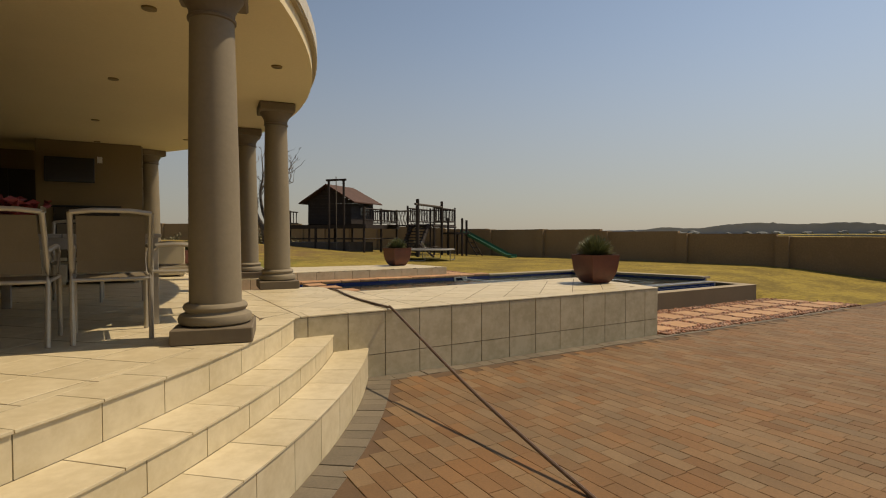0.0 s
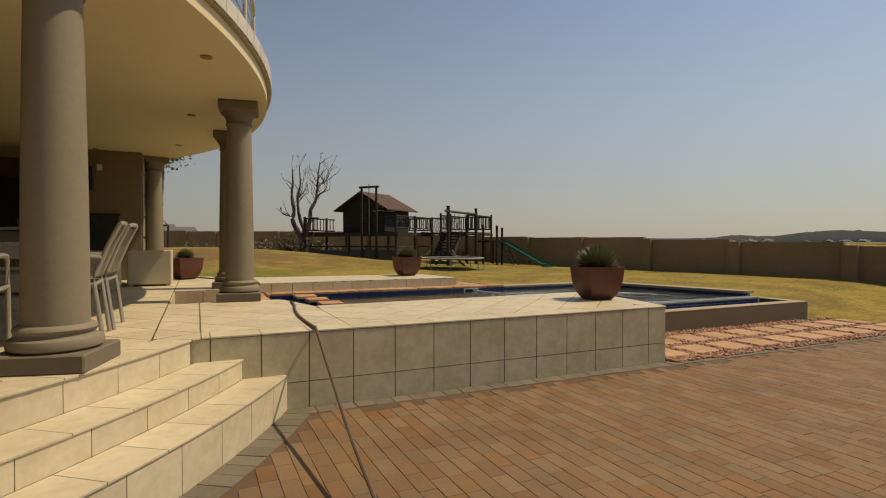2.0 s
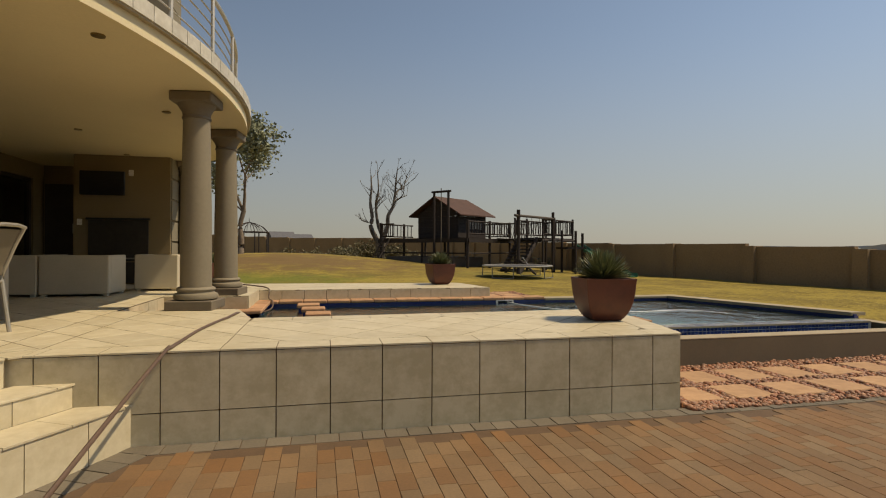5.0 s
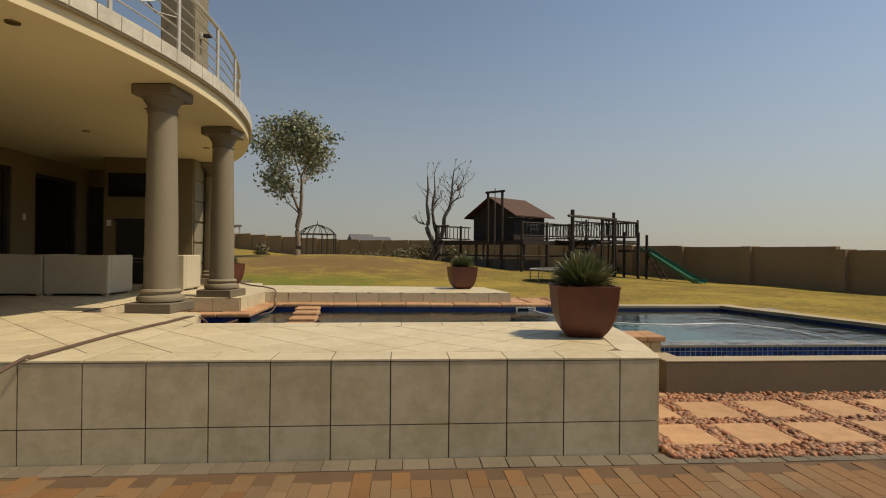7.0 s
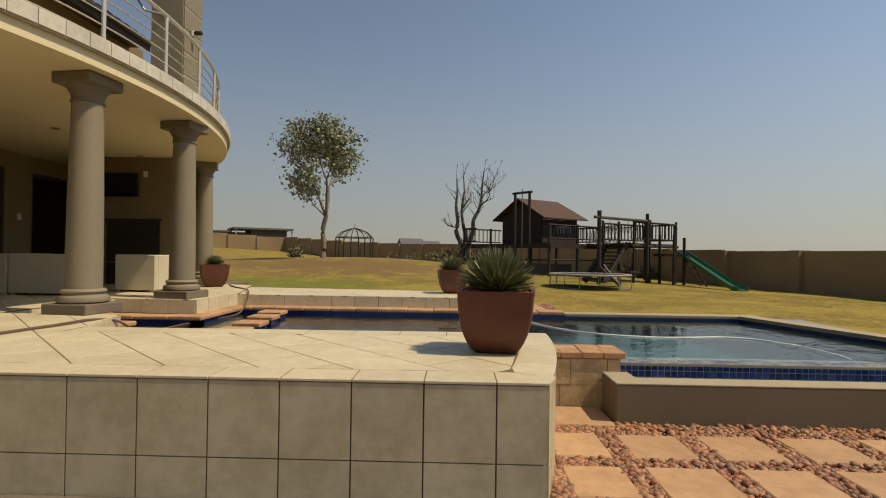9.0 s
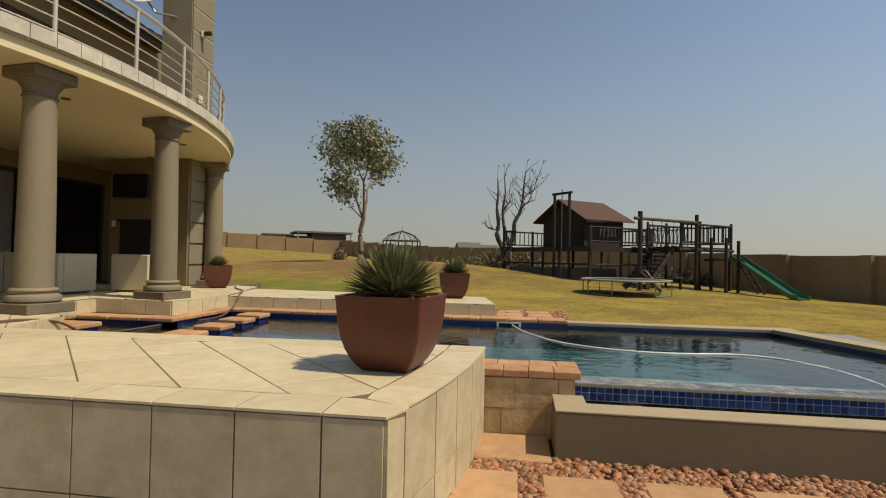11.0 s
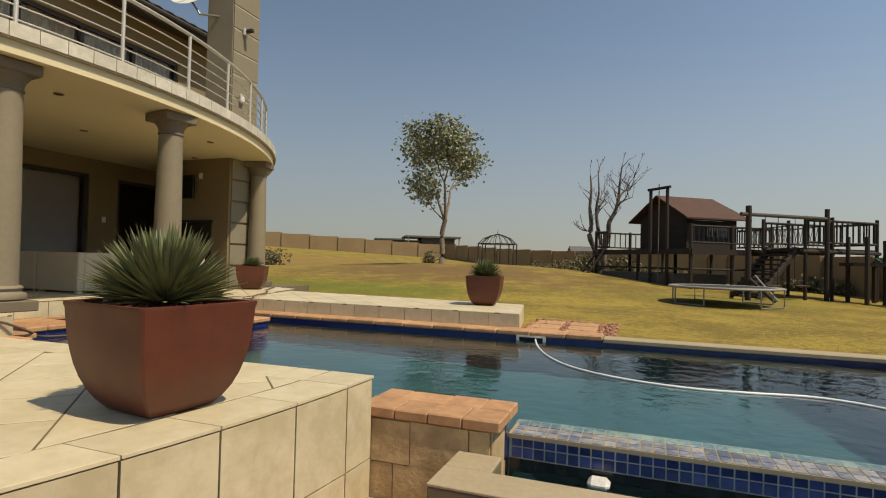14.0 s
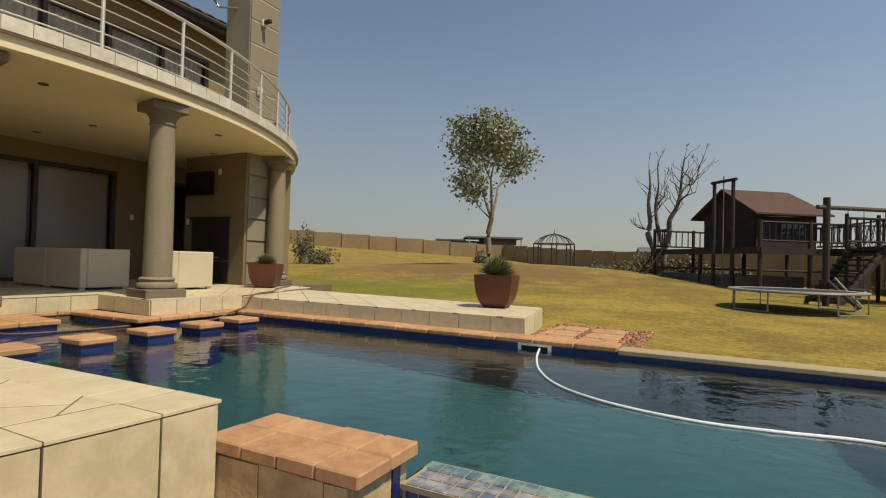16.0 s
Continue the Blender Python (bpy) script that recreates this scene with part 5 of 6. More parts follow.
# roof with a wavy tile edge
M_ROOFT = mat("dark_roof_tile", (0.055, 0.045, 0.042), (0.04, 0.034, 0.032), rough=0.8, grain=14, stain=3, bump=0.3)
rf = thing("house_roof", (0, 0, 0), "dark tiled house roof above the balcony wall", "roof")
bm = bmesh.new()
row = []
for i in range(0, 335):
    y = -2.4 + i * 0.05
    w = 0.03 * abs(math.sin(i * 0.05 / 0.30 * math.pi))
    row.append([bm.verts.new((-1.88 - k * 0.6, y, 6.14 + k * 0.27 + w)) for k in range(8)])
for p, q in zip(row, row[1:]):
    for k in range(7):
        bm.faces.new((p[k], q[k], q[k + 1], p[k + 1]))
ob = smooth(part("tiles", bm, M_ROOFT, rf), 70)
sol = ob.modifiers.new("thick", "SOLIDIFY")
sol.thickness = 0.03
part("fascia", bmbox(-1.96, -1.92, -2.4, 14.3, 5.90, 6.11), M_ROOFT, rf)
part("eaves_soffit", bmbox(-2.45, -1.965, -2.4, 14.3, 6.02, 6.05), M_FRAME, rf, "dark timber eaves lining")
part("gutter", rod(bmesh.new(), (-1.87, -2.4, 6.06), (-1.87, 14.3, 6.06), 0.05, seg=8), M_ROOFT, rf)

# chimney with banded plaster
M_JOINT = mat("pale_joint", (0.42, 0.37, 0.28), (0.35, 0.31, 0.23), rough=0.9, grain=30, bump=0.1)
ch = thing("chimney", (0, 0, FLOOR2), "tall taupe chimney with horizontal plaster bands", "chimney")
part("core", bmbox(-0.25, 0.33, 11.53, 12.18, 0.0, 4.6), M_HOUSE, ch)
for i in range(11):
    z = 0.02 + i * 0.42
    part("band", bmbox(0.33, 0.352, 11.522, 12.185, z, z + 0.385, bevel=0.004), M_BAND, ch)
part("joint_bed", bmbox(0.33, 0.343, 11.53, 12.18, 0.0, 4.6), M_JOINT, ch, "pale recessed joints")
part("panel", bmbox(-0.26, 0.329, 11.508, 11.529, 0.0, 4.6, bevel=0.004), M_BAND, ch, "plain taupe plaster side")
lower = thing("banded_pier", (0, 0, TZ), "banded taupe plaster panel on the end of the barbecue wall", "pier")
for i in range(6):
    z = 0.01 + i * 0.39
    part("band", bmbox(0.332, 0.354, 11.59, 12.395, z, min(z + 0.355, SOFFIT - TZ), bevel=0.004), M_BAND, lower)

dish = thing("satellite_dish", (-0.44, 11.23, 5.83), "white satellite dish on a wall bracket beside the chimney", "satellite dish")
bm = bmesh.new()
lathe(bm, [(0.02, 0.0), (0.12, 0.012), (0.22, 0.04), (0.32, 0.085), (0.325, 0.09), (0.22, 0.055), (0.12, 0.028), (0.02, 0.018)], 32)
bmesh.ops.transform(bm, matrix=pose(0, 0, 0, 60, 0, 20), verts=bm.verts)
smooth(part("reflector", bm, M_WHITE, dish))
part("bracket", tube(bmesh.new(), [(0.0, 0.02, -0.02), (0.15, 0.12, -0.28), (0.46, 0.29, -0.30)], 0.02, 7), M_STEEL, dish)
part("feed_arm", tube(bmesh.new(), [(0, 0, -0.1), (0.1, -0.32, -0.05)], 0.012, 6), M_STEEL, dish)
scam = thing("security_camera", (0.355, 11.78, 5.3), "small white and black camera on the chimney side", "camera fixture")
part("bracket", bmbox(0.0, 0.05, -0.05, 0.05, -0.06, 0.06, bevel=0.01), M_WHITE, scam)
part("body", bmbox(0.05, 0.2, -0.035, 0.035, -0.02, 0.05, bevel=0.015), M_IRON, scam)
wl = thing("wall_lamp", (0.355, 11.73, 4.05), "small white wall lamp on the chimney side", "wall lamp")
part("body", bmbox(0.0, 0.07, -0.05, 0.05, -0.08, 0.08, bevel=0.02), M_WHITE, wl)

# recessed ceiling lights
M_BRASS = mat("aged_brass", (0.30, 0.22, 0.10), rough=0.4, metal=0.9)
for x, y in ((1.19, 7.95), (-0.3, 9.3), (0.98, 10.4), (-0.35, 11.4), (-1.6, 9.2), (1.33, 5.5), (-0.05, 6.8), (0.2, 4.6), (-1.3, 6.2), (-1.4, 4.2), (0.6, 3.0), (-0.6, 2.6)):
    dl = thing("downlight", (x, y, SOFFIT - 0.012), "small brass-rimmed recessed light in the soffit", "ceiling light", "verandah downlights")
    part("rim", lathe(bmesh.new(), [(0.035, 0.0), (0.05, 0.0), (0.052, 0.013), (0.035, 0.013)], 20), M_BRASS, dl)
    part("lens", lathe(bmesh.new(), [(0.033, 0.004), (0.033, 0.012)], 16), M_DARK, dl)

# ---- verandah things ----
M_TVBLACK = mat("black_screen", (0.012, 0.012, 0.014), rough=0.15, grain=5, bump=0)
tv = thing("television", (-0.76, 11.48, 2.2), "black flat television on the barbecue wall", "television")
part("screen", bmbox(-0.36, 0.36, -0.045, 0.0, 0.0, 0.43, bevel=0.006), M_TVBLACK, tv)
part("bracket", bmbox(-0.12, 0.12, 0.0, 0.06, 0.1, 0.3), M_IRON, tv)
bb = thing("built_in_barbecue", (-0.52, 11.535, TZ), "dark steel fronted barbecue built into the wall", "barbecue")
M_SOOT = mat("sooty_steel", (0.05, 0.043, 0.036), (0.035, 0.03, 0.026), rough=0.5, metal=0.5, grain=10, bump=0.05)
part("door", bmbox(-0.49, 0.49, -0.02, 0.004, 0.42, 1.16, bevel=0.004), M_SOOT, bb)
part("lower_door", bmbox(-0.49, 0.49, -0.018, 0.004, 0.02, 0.40, bevel=0.004), M_SOOT, bb)
part("hood_edge", bmbox(-0.52, 0.52, -0.05, 0.0, 1.165, 1.20, bevel=0.004), M_DARK, bb)
part("handle", rod(bmesh.new(), (-0.3, -0.05, 0.47), (0.3, -0.05, 0.47), 0.012), M_STEEL, bb)
for x, y, z, nx in ((WX + 0.0, 11.27, 1.80, 1), (-1.15, 11.535, 1.72, 0), (-0.32, 11.535, 2.62, 0)):
    swt = thing("light_switch", (x, y, z), "small white switch plate on the wall", "switch", "wall switches")
    part("plate", bmbox(0, 0.012, -0.04, 0.04, -0.055, 0.055, bevel=0.003) if nx else bmbox(-0.04, 0.04, -0.012, 0, -0.055, 0.055, bevel=0.003), M_WHITE, swt)

M_CREAM = mat("cream_weave", (0.52, 0.46, 0.34), (0.44, 0.39, 0.285), rough=0.75, grain=90, stain=2, bump=0.4)
M_CUSHION = mat("taupe_cushion", (0.28, 0.235, 0.17), rough=0.9, grain=60, bump=0.3)


def lounge(x0, x1, y0, y1, label, back):
    """A boxy outdoor seat on small feet: closed panels, seat cushion and a back."""
    c = thing("lounge_seat", ((x0 + x1) / 2, (y0 + y1) / 2, TZ), label, "outdoor sofa", "cream lounge seats")
    w, d = (x1 - x0) / 2, (y1 - y0) / 2
    H_ = 0.56
    part("back_panel", bmbox(-w, w, -d, -d + 0.09, 0.03, H_, bevel=0.012), M_CREAM, c)
    part("arm_panel", bmbox(w - 0.09, w, -d + 0.092, d, 0.03, H_, bevel=0.012), M_CREAM, c)
    part("arm_panel", bmbox(-w, -w + 0.09, -d + 0.092, d, 0.03, H_, bevel=0.012), M_CREAM, c)
    part("seat_base", bmbox(-w + 0.092, w - 0.092, -d + 0.092, d - 0.01, 0.05, 0.26), M_CREAM, c)
    part("cushion", bmbox(-w + 0.095, w - 0.095, -d + 0.095, d - 0.02, 0.262, 0.40, bevel=0.03), M_CUSHION, c, "taupe seat cushion")
    for sx in (-1, 1):
        for sy in (-1, 1):
            part("foot", bmbox(sx * (w - 0.05) - 0.03, sx * (w - 0.05) + 0.03, sy * (d - 0.05) - 0.03, sy * (d - 0.05) + 0.03, 0.0, 0.035), M_CREAM, c)


lounge(-0.62, 0.22, 8.93, 9.60, "cream woven box-shaped outdoor seat on the verandah", 0)
lounge(-1.50, -0.64, 8.93, 9.60, "cream woven box-shaped outdoor seat beside another", 0)
lounge(0.27, 0.88, 9.80, 10.48, "cream woven box-shaped outdoor seat in sunlight", 0)

M_ALU = mat("champagne_aluminium", (0.42, 0.385, 0.32), (0.37, 0.34, 0.28), rough=0.4, metal=0.5, grain=40, bump=0.03)
M_SLING = mat("beige_sling", (0.155, 0.122, 0.077), (0.13, 0.105, 0.065), rough=0.85, grain=120, stain=3, bump=0.3)
M_TABLE = mat("grey_table", (0.34, 0.31, 0.26), (0.29, 0.265, 0.22), rough=0.5, grain=30, bump=0.05)


def chair():
    c = thing("dining_chair", (0, 0, 0), "aluminium verandah chair with a beige sling seat and back", "chair", "chairs round the table")
    for sx in (-1, 1):
        x = sx * 0.225
        part("back_leg", tube(bmesh.new(), [(x, -0.26, 0.0), (x, -0.205, 0.42), (x, -0.215, 0.5), (x, -0.30, 0.72), (x, -0.37, 0.865)], 0.0165, 8), M_ALU, c)
        part("front_leg", tube(bmesh.new(), [(x, 0.23, 0.0), (x, 0.215, 0.42), (x, 0.21, 0.60), (x, 0.17, 0.635)], 0.0155, 8), M_ALU, c)
        part("armrest", tube(bmesh.new(), [(x, 0.19, 0.635), (x * 1.04, 0.05, 0.645), (x * 1.04, -0.15, 0.63), (x, -0.262, 0.615)], 0.017, 8), M_ALU, c)
        part("seat_rail", rod(bmesh.new(), (x, -0.205, 0.42), (x, 0.215, 0.43), 0.014), M_ALU, c)
    part("top_rail", tube(bmesh.new(), [(-0.225, -0.37, 0.865), (-0.1, -0.385, 0.88), (0.1, -0.385, 0.88), (0.225, -0.37, 0.865)], 0.0165, 8), M_ALU, c)
    part("cross_rail", rod(bmesh.new(), (-0.225, -0.208, 0.42), (0.225, -0.208, 0.42), 0.013), M_ALU, c)
    part("cross_rail", rod(bmesh.new(), (-0.225, 0.215, 0.425), (0.225, 0.215, 0.425), 0.013), M_ALU, c)
    part("seat", bmbox(-0.205, 0.205, -0.19, 0.205, 0.425, 0.433), M_SLING, c)
    bm = bmesh.new()
    prof = [(-0.222, 0.47), (-0.235, 0.55), (-0.292, 0.70), (-0.355, 0.845)]
    a = [[bm.verts.new((x, y + o, z)) for y, z in prof] for x, o in ((-0.195, 0), (0.195, 0), (0.195, 0.008), (-0.195, 0.008))]
    for i in range(4):
        for k in range(3):
            bm.faces.new((a[i][k], a[(i + 1) % 4][k], a[(i + 1) % 4][k + 1], a[i][k + 1]))
    bm.faces.new([a[i][0] for i in range(4)][::-1])
    bm.faces.new([a[i][3] for i in range(4)])
    bmesh.ops.recalc_face_normals(bm, faces=bm.faces[:])
    part("backrest", bm, M_SLING, c, "beige sling backrest")
    return c


proto = chair()
proto.matrix_basis = pose(-0.06, 4.37, TZ, 0, 0, 2) @ Matrix.Diagonal((0.95, 0.95, 0.945, 1))
for x, y, a in ((-0.59, 4.37, -3), (0.39, 4.93, 92), (0.41, 5.44, 88), (-1.2, 5.1, -90), (-1.2, 5.7, -92), (-0.4, 6.75, 180)):
    copy_thing(proto, pose(x, y, TZ, 0, 0, a))
tb = thing("dining_table", (-0.36, 5.62, TZ), "grey slatted verandah dining table with square legs", "table")
for i in range(8):
    x = -0.62 + i * 0.156
    part("slat", bmbox(x, x + 0.15, -0.9, 0.9, 0.66, 0.69, bevel=0.004), M_TABLE, tb)
for y in (-0.88, 0.85):
    part("apron", bmbox(-0.6, 0.6, y, y + 0.03, 0.58, 0.659), M_TABLE, tb)
for sx in (-0.60, 0.53):
    for sy in (-0.88, 0.81):
        part("leg", bmbox(sx, sx + 0.07, sy, sy + 0.07, 0, 0.579, bevel=0.004), M_TABLE, tb)
M_RED = mat("red_leaf", (0.30, 0.035, 0.03), (0.2, 0.03, 0.025), rough=0.6, grain=10, bump=0, per_island=0.3)
fl = thing("table_plant", (-0.72, 5.3, TZ + 0.69), "red-leaved plant in a small dark pot on the table", "potted plant")
part("pot", lathe(bmesh.new(), [(0.05, 0), (0.07, 0.09), (0.072, 0.1), (0.06, 0.1)], 16), M_DARK, fl)
random.seed(8)
bm = bmesh.new()
leaves(bm, [(Vector((random.gauss(0, 0.09), random.gauss(0, 0.09), random.uniform(0.12, 0.26))), None) for _ in range(40)], 3, 0.02, 0.1)
part("foliage", bm, M_RED, fl)

# garden hose: from the paving over the terrace and across the pool
M_HOSE = mat("brown_hose", (0.10, 0.06, 0.04), (0.14, 0.085, 0.055), rough=0.5, grain=30, bump=0.05)
pts = [(1.86, -1.5, 0.012), (1.90, 0.5, 0.012), (1.935, 1.8, 0.012), (1.94, 2.0, 0.02), (1.98, 3.0, 0.23), (2.04, 3.9, 0.46), (2.085, 4.5, 0.612), (2.09, 4.6, 0.615), (2.09, 4.95, 0.612), (2.10, 5.4, 0.612), (2.15, 5.9, 0.612), (2.19, 6.15, 0.613), (2.22, 6.5, 0.612), (2.22, 6.85, 0.56), (2.2, 7.1, 0.45), (2.05, 7.35, 0.36), (2.05, 7.9, 0.335), (2.12, 8.6, 0.335), (2.3, 9.3, 0.34), (2.3, 9.65, 0.42), (2.22, 9.9, 0.46), (2.2, 10.05, 0.60), (1.9, 10.7, 0.608), (1.5, 11.2, 0.612), (1.1, 11.9, 0.612)]
smooth(tagged(link("garden_hose", tube(bmesh.new(), spline(pts, 8), 0.0115, 8), M_HOSE), "brown garden hose trailing over the terrace edge", "hose"))

# ---- tiles ----
random.seed(9)


def tile(poly, z, parent, material=None, thick=0.012, name="tile"):
    if len(poly) < 3 or abs(area(poly)) < 0.002:
        return None
    if area(poly) < 0:
        poly = poly[::-1]
    return part(name, prism(bmesh.new(), poly, z - thick, z + random.uniform(-0.0006, 0.0006), 0.0012), material or M_TILE, parent)


def shrink(poly, g):
    """The polygon with each edge moved in by g."""
    out, n = [], len(poly)
    for i in range(n):
        a, b, c = Vector(poly[i - 1]), Vector(poly[i]), Vector(poly[(i + 1) % n])
        d0, d1 = (b - a).normalized(), (c - b).normalized()
        n0, n1 = Vector((-d0.y, d0.x)), Vector((-d1.y, d1.x))
        m = n0 + n1
        k = g / max(0.25, m.dot(n0))
        out.append(tuple(b + m * k))
    return out


def diagonal(region, z, parent, limit=300, ox=0.0, oy=0.0):
    """Square tiles laid at 45 degrees and cut to a convex region."""
    reg = shrink(region, 0.004)
    x0, x1 = min(p[0] for p in reg), max(p[0] for p in reg)
    y0, y1 = min(p[1] for p in reg), max(p[1] for p in reg)
    h = TILE / math.sqrt(2)
    g = h - 0.006
    made = 0
    for i in range(int((x0 - ox) / h) - 2, int((x1 - ox) / h) + 3):
        for j in range(int((y0 - oy) / h) - 2, int((y1 - oy) / h) + 3):
            if (i + j) % 2:
                continue
            cx, cy = ox + i * h, oy + j * h
            p = clip([(cx + g, cy), (cx, cy + g), (cx - g, cy), (cx, cy - g)], reg)
            if p and made < limit and tile(p, z, parent):
                made += 1


T_TER = bpy.data.objects["terrace_core"]
T_VER = bpy.data.objects["verandah_core"]
T_NIB = bpy.data.objects["verandah_nib"]
T_DECK = bpy.data.objects["deck_core"]
BW = 0.235
# border rows round the front terrace
JOINTS = [3.462 + 0.3553 * k for k in range(-6, 7)]
EX = end_x(4.545) + 0.014
edges = [1.27] + [x for x in JOINTS if 1.3 < x < 5.7] + [EX]
for a, b in zip(edges, edges[1:]):
    last = b > EX - 0.01
    tile([(a + 0.003, 4.545), (b if last else b - 0.003, 4.545), (b + 0.055 if last else b - 0.003, 4.545 + BW * 0.62 if last else 4.545 + BW - 0.003)] + ([(b - 0.16, 4.545 + BW - 0.003)] if last else []) + [(a + 0.003, 4.545 + BW - 0.003)], TZ, T_TER)
# the border along the bowed end
cuts = [4.692, 5.02, 5.34, 5.69, 6.03, 6.264]
for a, b in zip(cuts, cuts[1:]):
    ia = 4.781 if a == cuts[0] else a
    m, im = (a + b) / 2, (ia + b) / 2
    tile([(end_x(a) + 0.014, a + 0.003), (end_x(m) + 0.014, m), (end_x(b) + 0.014, b - 0.003), (end_x(b) - 0.225, b - 0.003), (end_x(im) - 0.225, im), (end_x(ia) - 0.225 + (0.03 if a == cuts[0] else 0), ia + 0.003)], TZ, T_TER)
x = 2.42
while x < 5.84:
    b = min(x + TILE, end_x(6.15) - 0.23)
    ya, yb = 6.162 + (x - 2.4) * 0.0274, 6.162 + (b - 2.4) * 0.0274
    tile([(x + 0.003, ya - BW + 0.003), (b - 0.003, yb - BW + 0.003), (b - 0.003, yb), (x + 0.003, ya)], TZ, T_TER)
    if b - x < TILE - 0.001:
        break
    x = b
inner = [(2.40, 4.545 + BW), (end_x(4.83) - 0.228, 4.545 + BW)] + [(end_x(y) - 0.231, y) for y in (5.02, 5.34, 5.69)] + [(end_x(6.0) - 0.231, 6.264 - BW), (2.40, 6.162 - BW)]
diagonal(inner, TZ, T_TER, ox=0.11, oy=0.05)
diagonal([(1.27, 4.545 + BW), (2.40, 4.545 + BW), (2.40, 6.15), (2.17, 7.0), (1.27, 7.0)], TZ, T_TER, ox=0.11, oy=0.05)
# verandah: an arc border and diagonal tiles within
da = math.degrees(TILE / R_EDGE)
n_ = 26
for k in range(n_):
    a0, a1 = -27.9 - da * (k + 1), -27.9 - da * k
    poly = arc(R_EDGE + 0.012, a0 + 0.02, a1 - 0.02, 2) + arc(R_EDGE - BW, a0 + 0.02, a1 - 0.02, 2)[::-1]
    tile(poly, TZ, T_VER)
disc = arc(R_EDGE - BW, -85, 0, 50)
diagonal([p for p in disc if -2.45 < p[0] < 0.94] + [(0.95, 4.60), (0.95, 6.985), (-2.45, 6.985)], TZ, T_VER, ox=0.11, oy=0.05)
diagonal([(0.955, 4.62), (1.265, 4.81), (1.265, 6.985), (0.955, 6.985)], TZ, T_TER, ox=0.11, oy=0.05)
tile([(0.985, 4.622), (1.215, 4.512), (1.266, 4.545), (1.266, 4.803)], TZ, T_TER)
diagonal([(-2.45, 6.99), (0.95, 6.99), (0.95, 11.53), (-2.45, 11.53)], TZ, T_VER, 200, ox=0.11, oy=0.05)
diagonal([(0.955, 8.75), (2.065, 8.69), (2.065, 9.99), (1.5, 11.99), (0.955, 12.2)], TZ, T_NIB, ox=0.11, oy=0.05)
diagonal([(2.07, 9.99), (6.01, 9.99), (5.77, 11.38), (1.53, 11.75)], TZ - 0.022, T_DECK, ox=0.11, oy=0.05)


def risers(parent, p, q, z0, z1, cuts=None, material=None, out=0.012, rows=None):
    """Upright tiles along a wall from p to q, standing out on its right-hand side."""
    p, q = Vector(p), Vector(q)
    L = (q - p).length
    d = (q - p).normalized()
    n = Vector((d.y, -d.x))
    if cuts is None:
        k = max(1, round(L / TILE))
        cuts = [L * i / k for i in range(k + 1)]
    for a, b in zip(cuts, cuts[1:]):
        for r0, r1 in rows or ((z0, z1),):
            u, v = p + d * (a + 0.004), p + d * (b - 0.004)
            bm = prism(bmesh.new(), [tuple(u + n * out), tuple(v + n * out), tuple(v - n * 0.004), tuple(u - n * 0.004)], r0, r1)
            bmesh.ops.recalc_face_normals(bm, faces=bm.faces[:])
            part("tile", bm, material or M_WALLTILE, parent)


ROWS2 = ((-0.02, 0.200), (0.207, TZ - 0.018))
risers(T_TER, (1.17, 4.56), (end_x(4.56), 4.56), 0, 0, [0.0] + [x - 1.17 for x in JOINTS if 1.2 < x < 5.7] + [end_x(4.56) - 1.17], rows=ROWS2)
for ya, yb in zip(END_Y, END_Y[1:]):
    p, q = (end_x(ya), ya), (end_x(yb), yb)
    risers(T_TER, p, q, 0, 0, [0.0, math.hypot(q[0] - p[0], q[1] - p[1])], rows=ROWS2)
risers(T_TER, (6.095, 6.25), (2.40, 6.15), 0.30, TZ - 0.013)
risers(T_TER, (2.40, 6.15), (2.15, 7.0), CZ, TZ - 0.013, material=M_TILE)
risers(T_TER, (2.15, 7.0), (0.96, 7.0), CZ, TZ - 0.013, material=M_TILE)
risers(T_VER, (0.95, 7.0), (0.95, 8.8), CZ, TZ - 0.013, material=M_TILE)
risers(T_NIB, (0.96, 8.76), (2.05, 8.70), CZ, TZ - 0.013, material=M_TILE)
risers(T_NIB, (2.05, 8.70), (2.05, 9.99), CZ, TZ - 0.013, material=M_TILE)
risers(T_DECK, (2.06, 10.0), (6.0, 10.0), CZ - 0.01, TZ - 0.036, material=M_TILE)
risers(T_DECK, (6.0, 10.0), (5.76, 11.38), 0.25, TZ - 0.036, material=M_TILE)
# curved risers and treads of the steps
for nm, r, z0, z1, a_end, tread in (("verandah_core", R_EDGE, 0.42, TZ - 0.013, -27.9, None), ("step_2_core", R2, 0.27, 0.42 - 0.012, -26.45, (R_EDGE, R2, 0.42)), ("step_1_core", R1, -0.02, 0.27 - 0.012, -25.0, (R2, R1, 0.27))):
    root = bpy.data.objects[nm]
    da = math.degrees(TILE / r)
    for k in range(24):
        a1 = a_end - da * k
        a0 = a1 - da
        g = 0.02
        bm = prism(bmesh.new(), arc(r, a0 + g, a1 - g, 3) + arc(r - 0.014, a0 + g, a1 - g, 3)[::-1], z0, z1)
        bmesh.ops.recalc_face_normals(bm, faces=bm.faces[:])
        part("tile", bm, M_TILE, root)
        if tread:
            b1 = a1 - da * 0.3
            if k == 0:
                tile(arc(tread[1] + 0.008, b1 + g, a1 + 0.1, 2) + arc(tread[0] + 0.004, b1 + g, a1 - 0.6, 2)[::-1], tread[2], root)
            tile(arc(tread[1] + 0.008, b1 - da + g, b1 - g, 3) + arc(tread[0] + 0.004, b1 - da + g, b1 - g, 3)[::-1], tread[2], root)
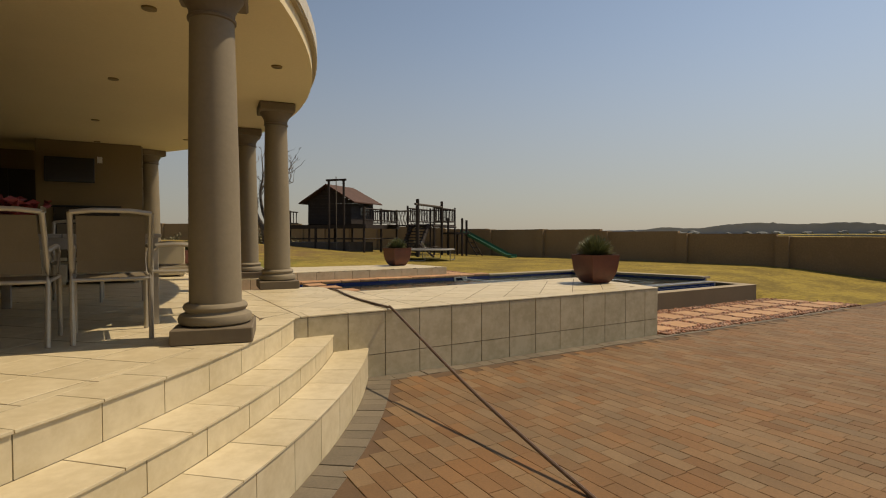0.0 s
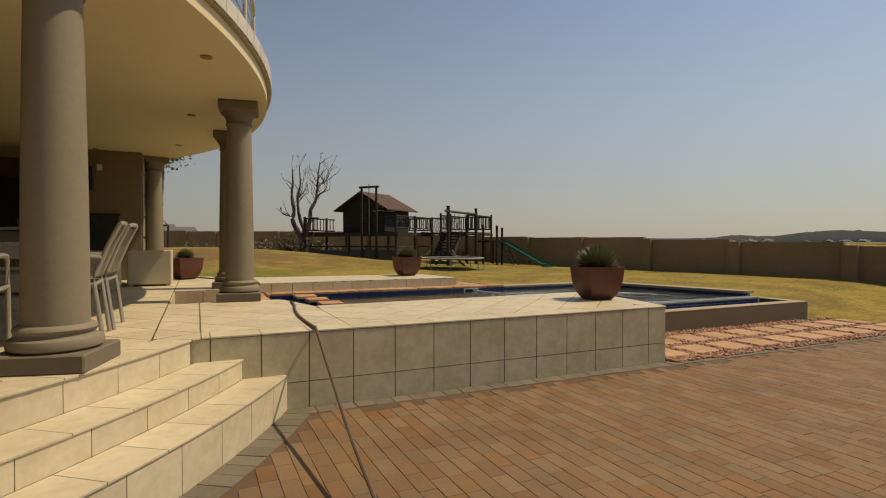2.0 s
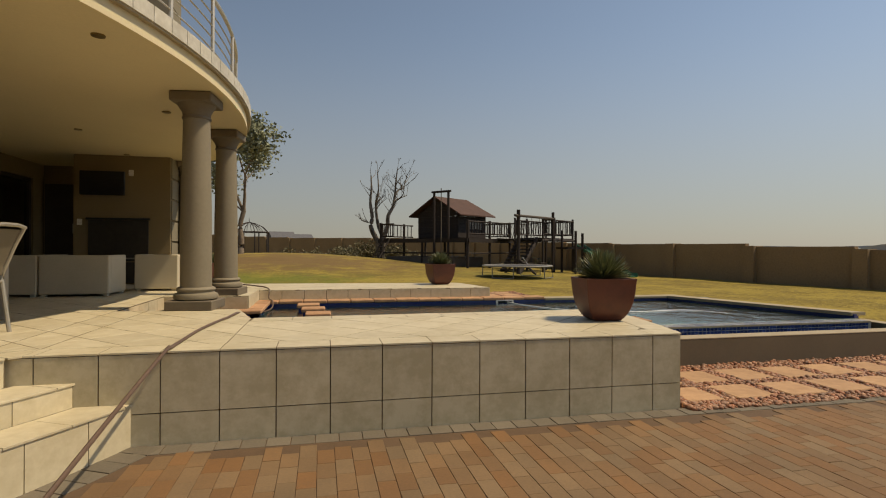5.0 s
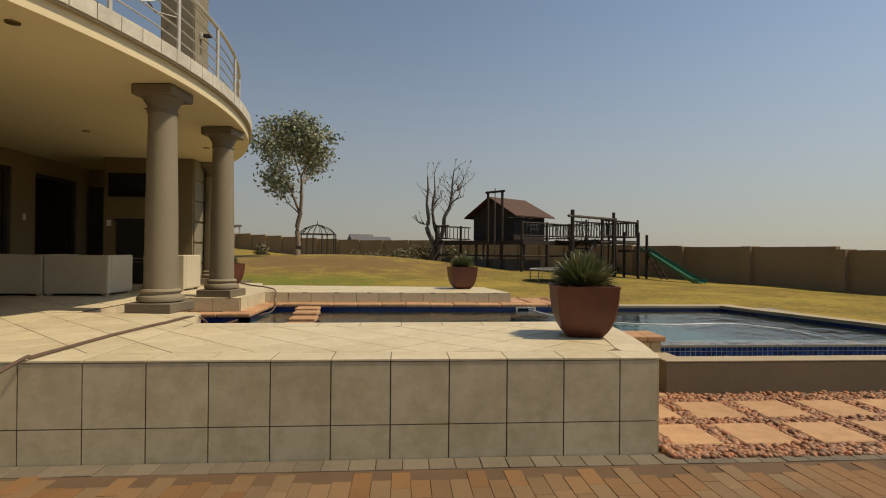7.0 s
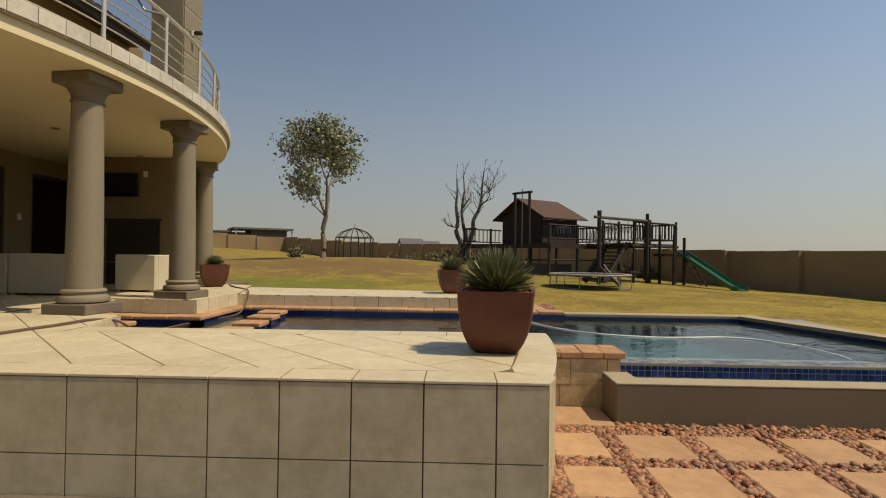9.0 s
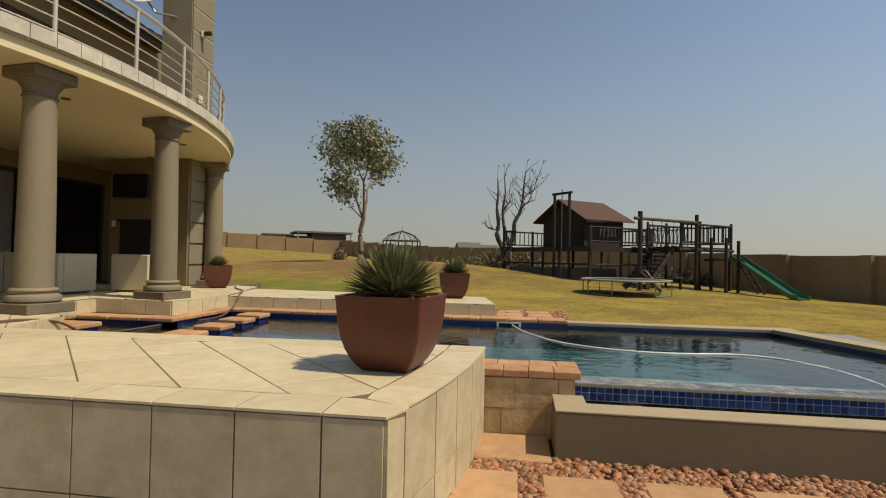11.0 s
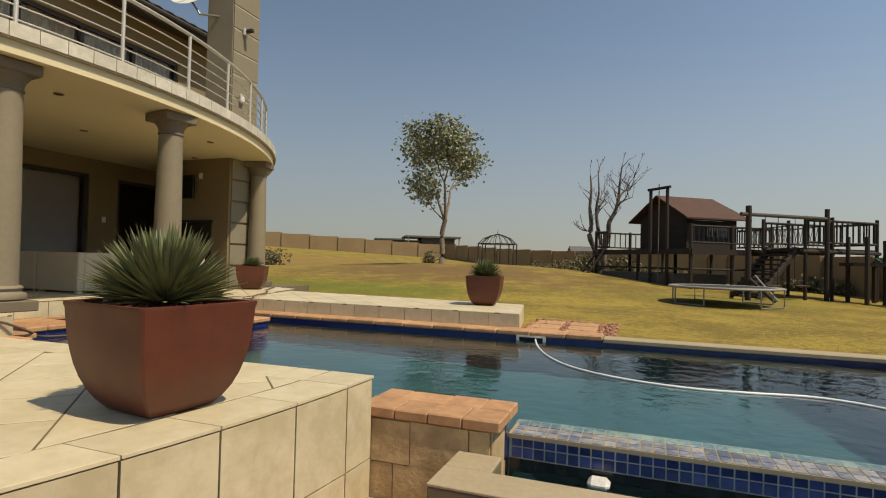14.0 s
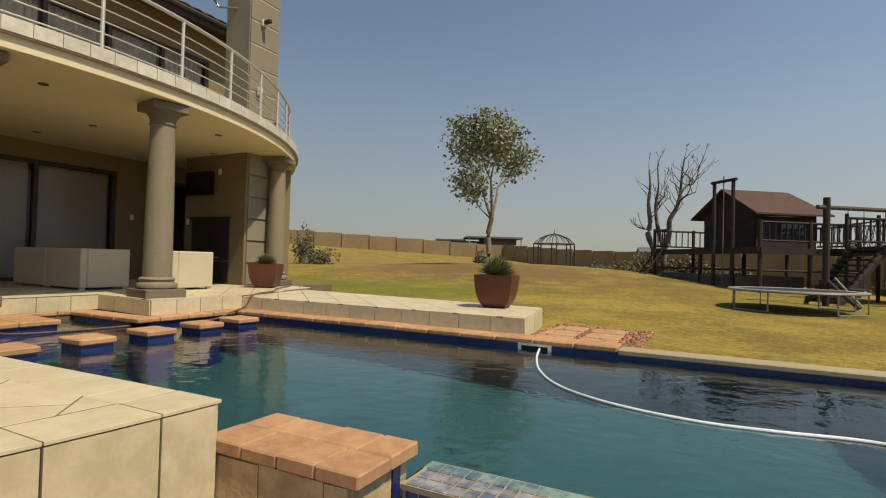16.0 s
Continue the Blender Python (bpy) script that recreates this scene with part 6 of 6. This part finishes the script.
# tile trim along the balcony edge
M_EDGE = mat("pale_edge_tile", (0.62, 0.58, 0.48), (0.50, 0.46, 0.37), rough=0.5, grain=14, stain=4, mix=0.7, bump=0.05, per_object=0.08)
root = bpy.data.objects["balcony_slab"]
for k in range(70):
    a0 = -48 + k * 1.85
    bm = prism(bmesh.new(), arc(7.622, a0 + 0.03, a0 + 1.82, 2, BY) + arc(7.38, a0 + 0.03, a0 + 1.82, 2, BY)[::-1], FLOOR2 - 0.12, FLOOR2 + 0.012)
    bmesh.ops.recalc_face_normals(bm, faces=bm.faces[:])
    part("tile", bm, M_EDGE, root)

# ---- brick paving ----
pav = bpy.data.objects["paving_bed"]
BWX, BLY = 0.106, 0.212


def unit_brick(w, l, name):
    bm = bmesh.new()
    box(bm, -w / 2, w / 2, -l / 2, l / 2, -0.05, 0.0)
    top = [v for v in bm.verts if v.co.z > -0.01]
    bmesh.ops.bevel(bm, geom=[e for e in bm.edges if all(v in top for v in e.verts)], offset=0.0022, segments=1, affect="EDGES")
    me = bpy.data.meshes.new(name)
    bm.to_mesh(me)
    bm.free()
    return me


random.seed(14)
me_b = unit_brick(BWX - 0.0024, BLY - 0.0024, "brick")
me_b.materials.append(M_BRICK)
verts0 = [v.co.copy() for v in me_b.vertices]
faces0 = [list(p.vertices) for p in me_b.polygons]
R_BORDER = R1 + 0.205
allv, allf = [], []
count = 0
for i in range(-36, 150):
    x = i * BWX
    shift = random.uniform(0, BLY) if i % 3 == 0 else (0.5 * BLY if i % 2 else 0.0)
    for j in range(-17, 22):
        y = j * BLY + shift
        if y + BLY / 2 > 4.40 or x > 15.8:
            continue
        if math.hypot(x - CX, y - CY) < R_BORDER + 0.06:
            continue
        z = random.uniform(-0.001, 0.001)
        tilt = Euler((random.uniform(-0.004, 0.004), random.uniform(-0.005, 0.005), random.uniform(-0.008, 0.008)))
        if 1.2 < x < 3.9 and y > 2.2 and count < 298:
            ob = new("brick", me_b)
            ob.parent = pav
            ob.matrix_basis = Matrix.LocRotScale((x, y, z), tilt, None)
            count += 1
        else:
            m = Matrix.LocRotScale((x, y, z), tilt, None)
            o = len(allv)
            allv.extend([tuple(m @ v) for v in verts0])
            allf.extend([[o + k for k in f] for f in faces0])
me = bpy.data.meshes.new("far_bricks")
me.from_pydata(allv, [], allf)
me.materials.append(M_BRICK_FAR)
ob = new("far_bricks", me)
ob.parent = pav
tagged(ob, kind="stuff")
# grey header border along the terrace wall and the steps
me_g = unit_brick(0.15, 0.155, "border_brick")
me_g.materials.append(M_GREY)
x = 2.0
while x < 10.8:
    ob = new("border_brick", me_g)
    ob.parent = pav
    ob.matrix_basis = pose(x, 4.462, random.uniform(-0.002, 0.003), 0, 0, random.uniform(-1, 1))
    x += 0.155
me_h = unit_brick(0.20, 0.128, "border_brick_step")
me_h.materials.append(M_GREY)
a = -25.6
while a > -70:
    ob = new("border_brick", me_h)
    ob.parent = pav
    rr = R1 + 0.102
    ob.matrix_basis = pose(CX + rr * math.cos(radians(a)), CY + rr * math.sin(radians(a)), random.uniform(-0.002, 0.003), 0, 0, a)
    a -= math.degrees(0.133 / rr)
# cut bricks that fill the curve's edge
for k in range(70):
    a = -25.2 - k * 0.62
    rr = R_BORDER + 0.055
    bm = bmbox(-0.05, 0.05, -0.04, 0.04, -0.05, -0.006)
    px, py = CX + rr * math.cos(radians(a)), CY + rr * math.sin(radians(a))
    if py < 4.3:
        o = part("cut_brick", bm, M_BRICK, pav)
        o.matrix_basis = pose(px, py, 0, 0, 0, a + random.uniform(-8, 8))

# ---- short dry grass near the pool ----
random.seed(40)
gv, gf = [], []
for _ in range(22000):
    if random.random() < 0.72:
        x, y = random.uniform(5.9, 13.5), 10.02 + 7.5 * random.random() ** 1.7
    else:
        x, y = random.uniform(10.55, 15.5), random.uniform(5.0, 10.2)
    if x < 7.3 and y < 11.2 or y < 10.05 and x < 10.6:
        continue
    z, a, h = land(x, y) - 0.005, random.uniform(0, 6.28), random.uniform(0.006, 0.014)
    w, l = 0.007, random.choice((-1, 1)) * random.uniform(0.03, 0.06)
    c, sn_ = math.cos(a), math.sin(a)
    o = len(gv)
    gv += [(x - w * c, y - w * sn_, z), (x + w * c, y + w * sn_, z), (x + l * sn_, y - l * c, z + h)]
    gf.append((o, o + 1, o + 2))
me = bpy.data.meshes.new("short_grass")
me.from_pydata(gv, [], gf)
me.materials.append(M_BLADE)
tagged(new("short_grass", me), "short dry lawn grass beside the pool", "grass", kind="stuff")
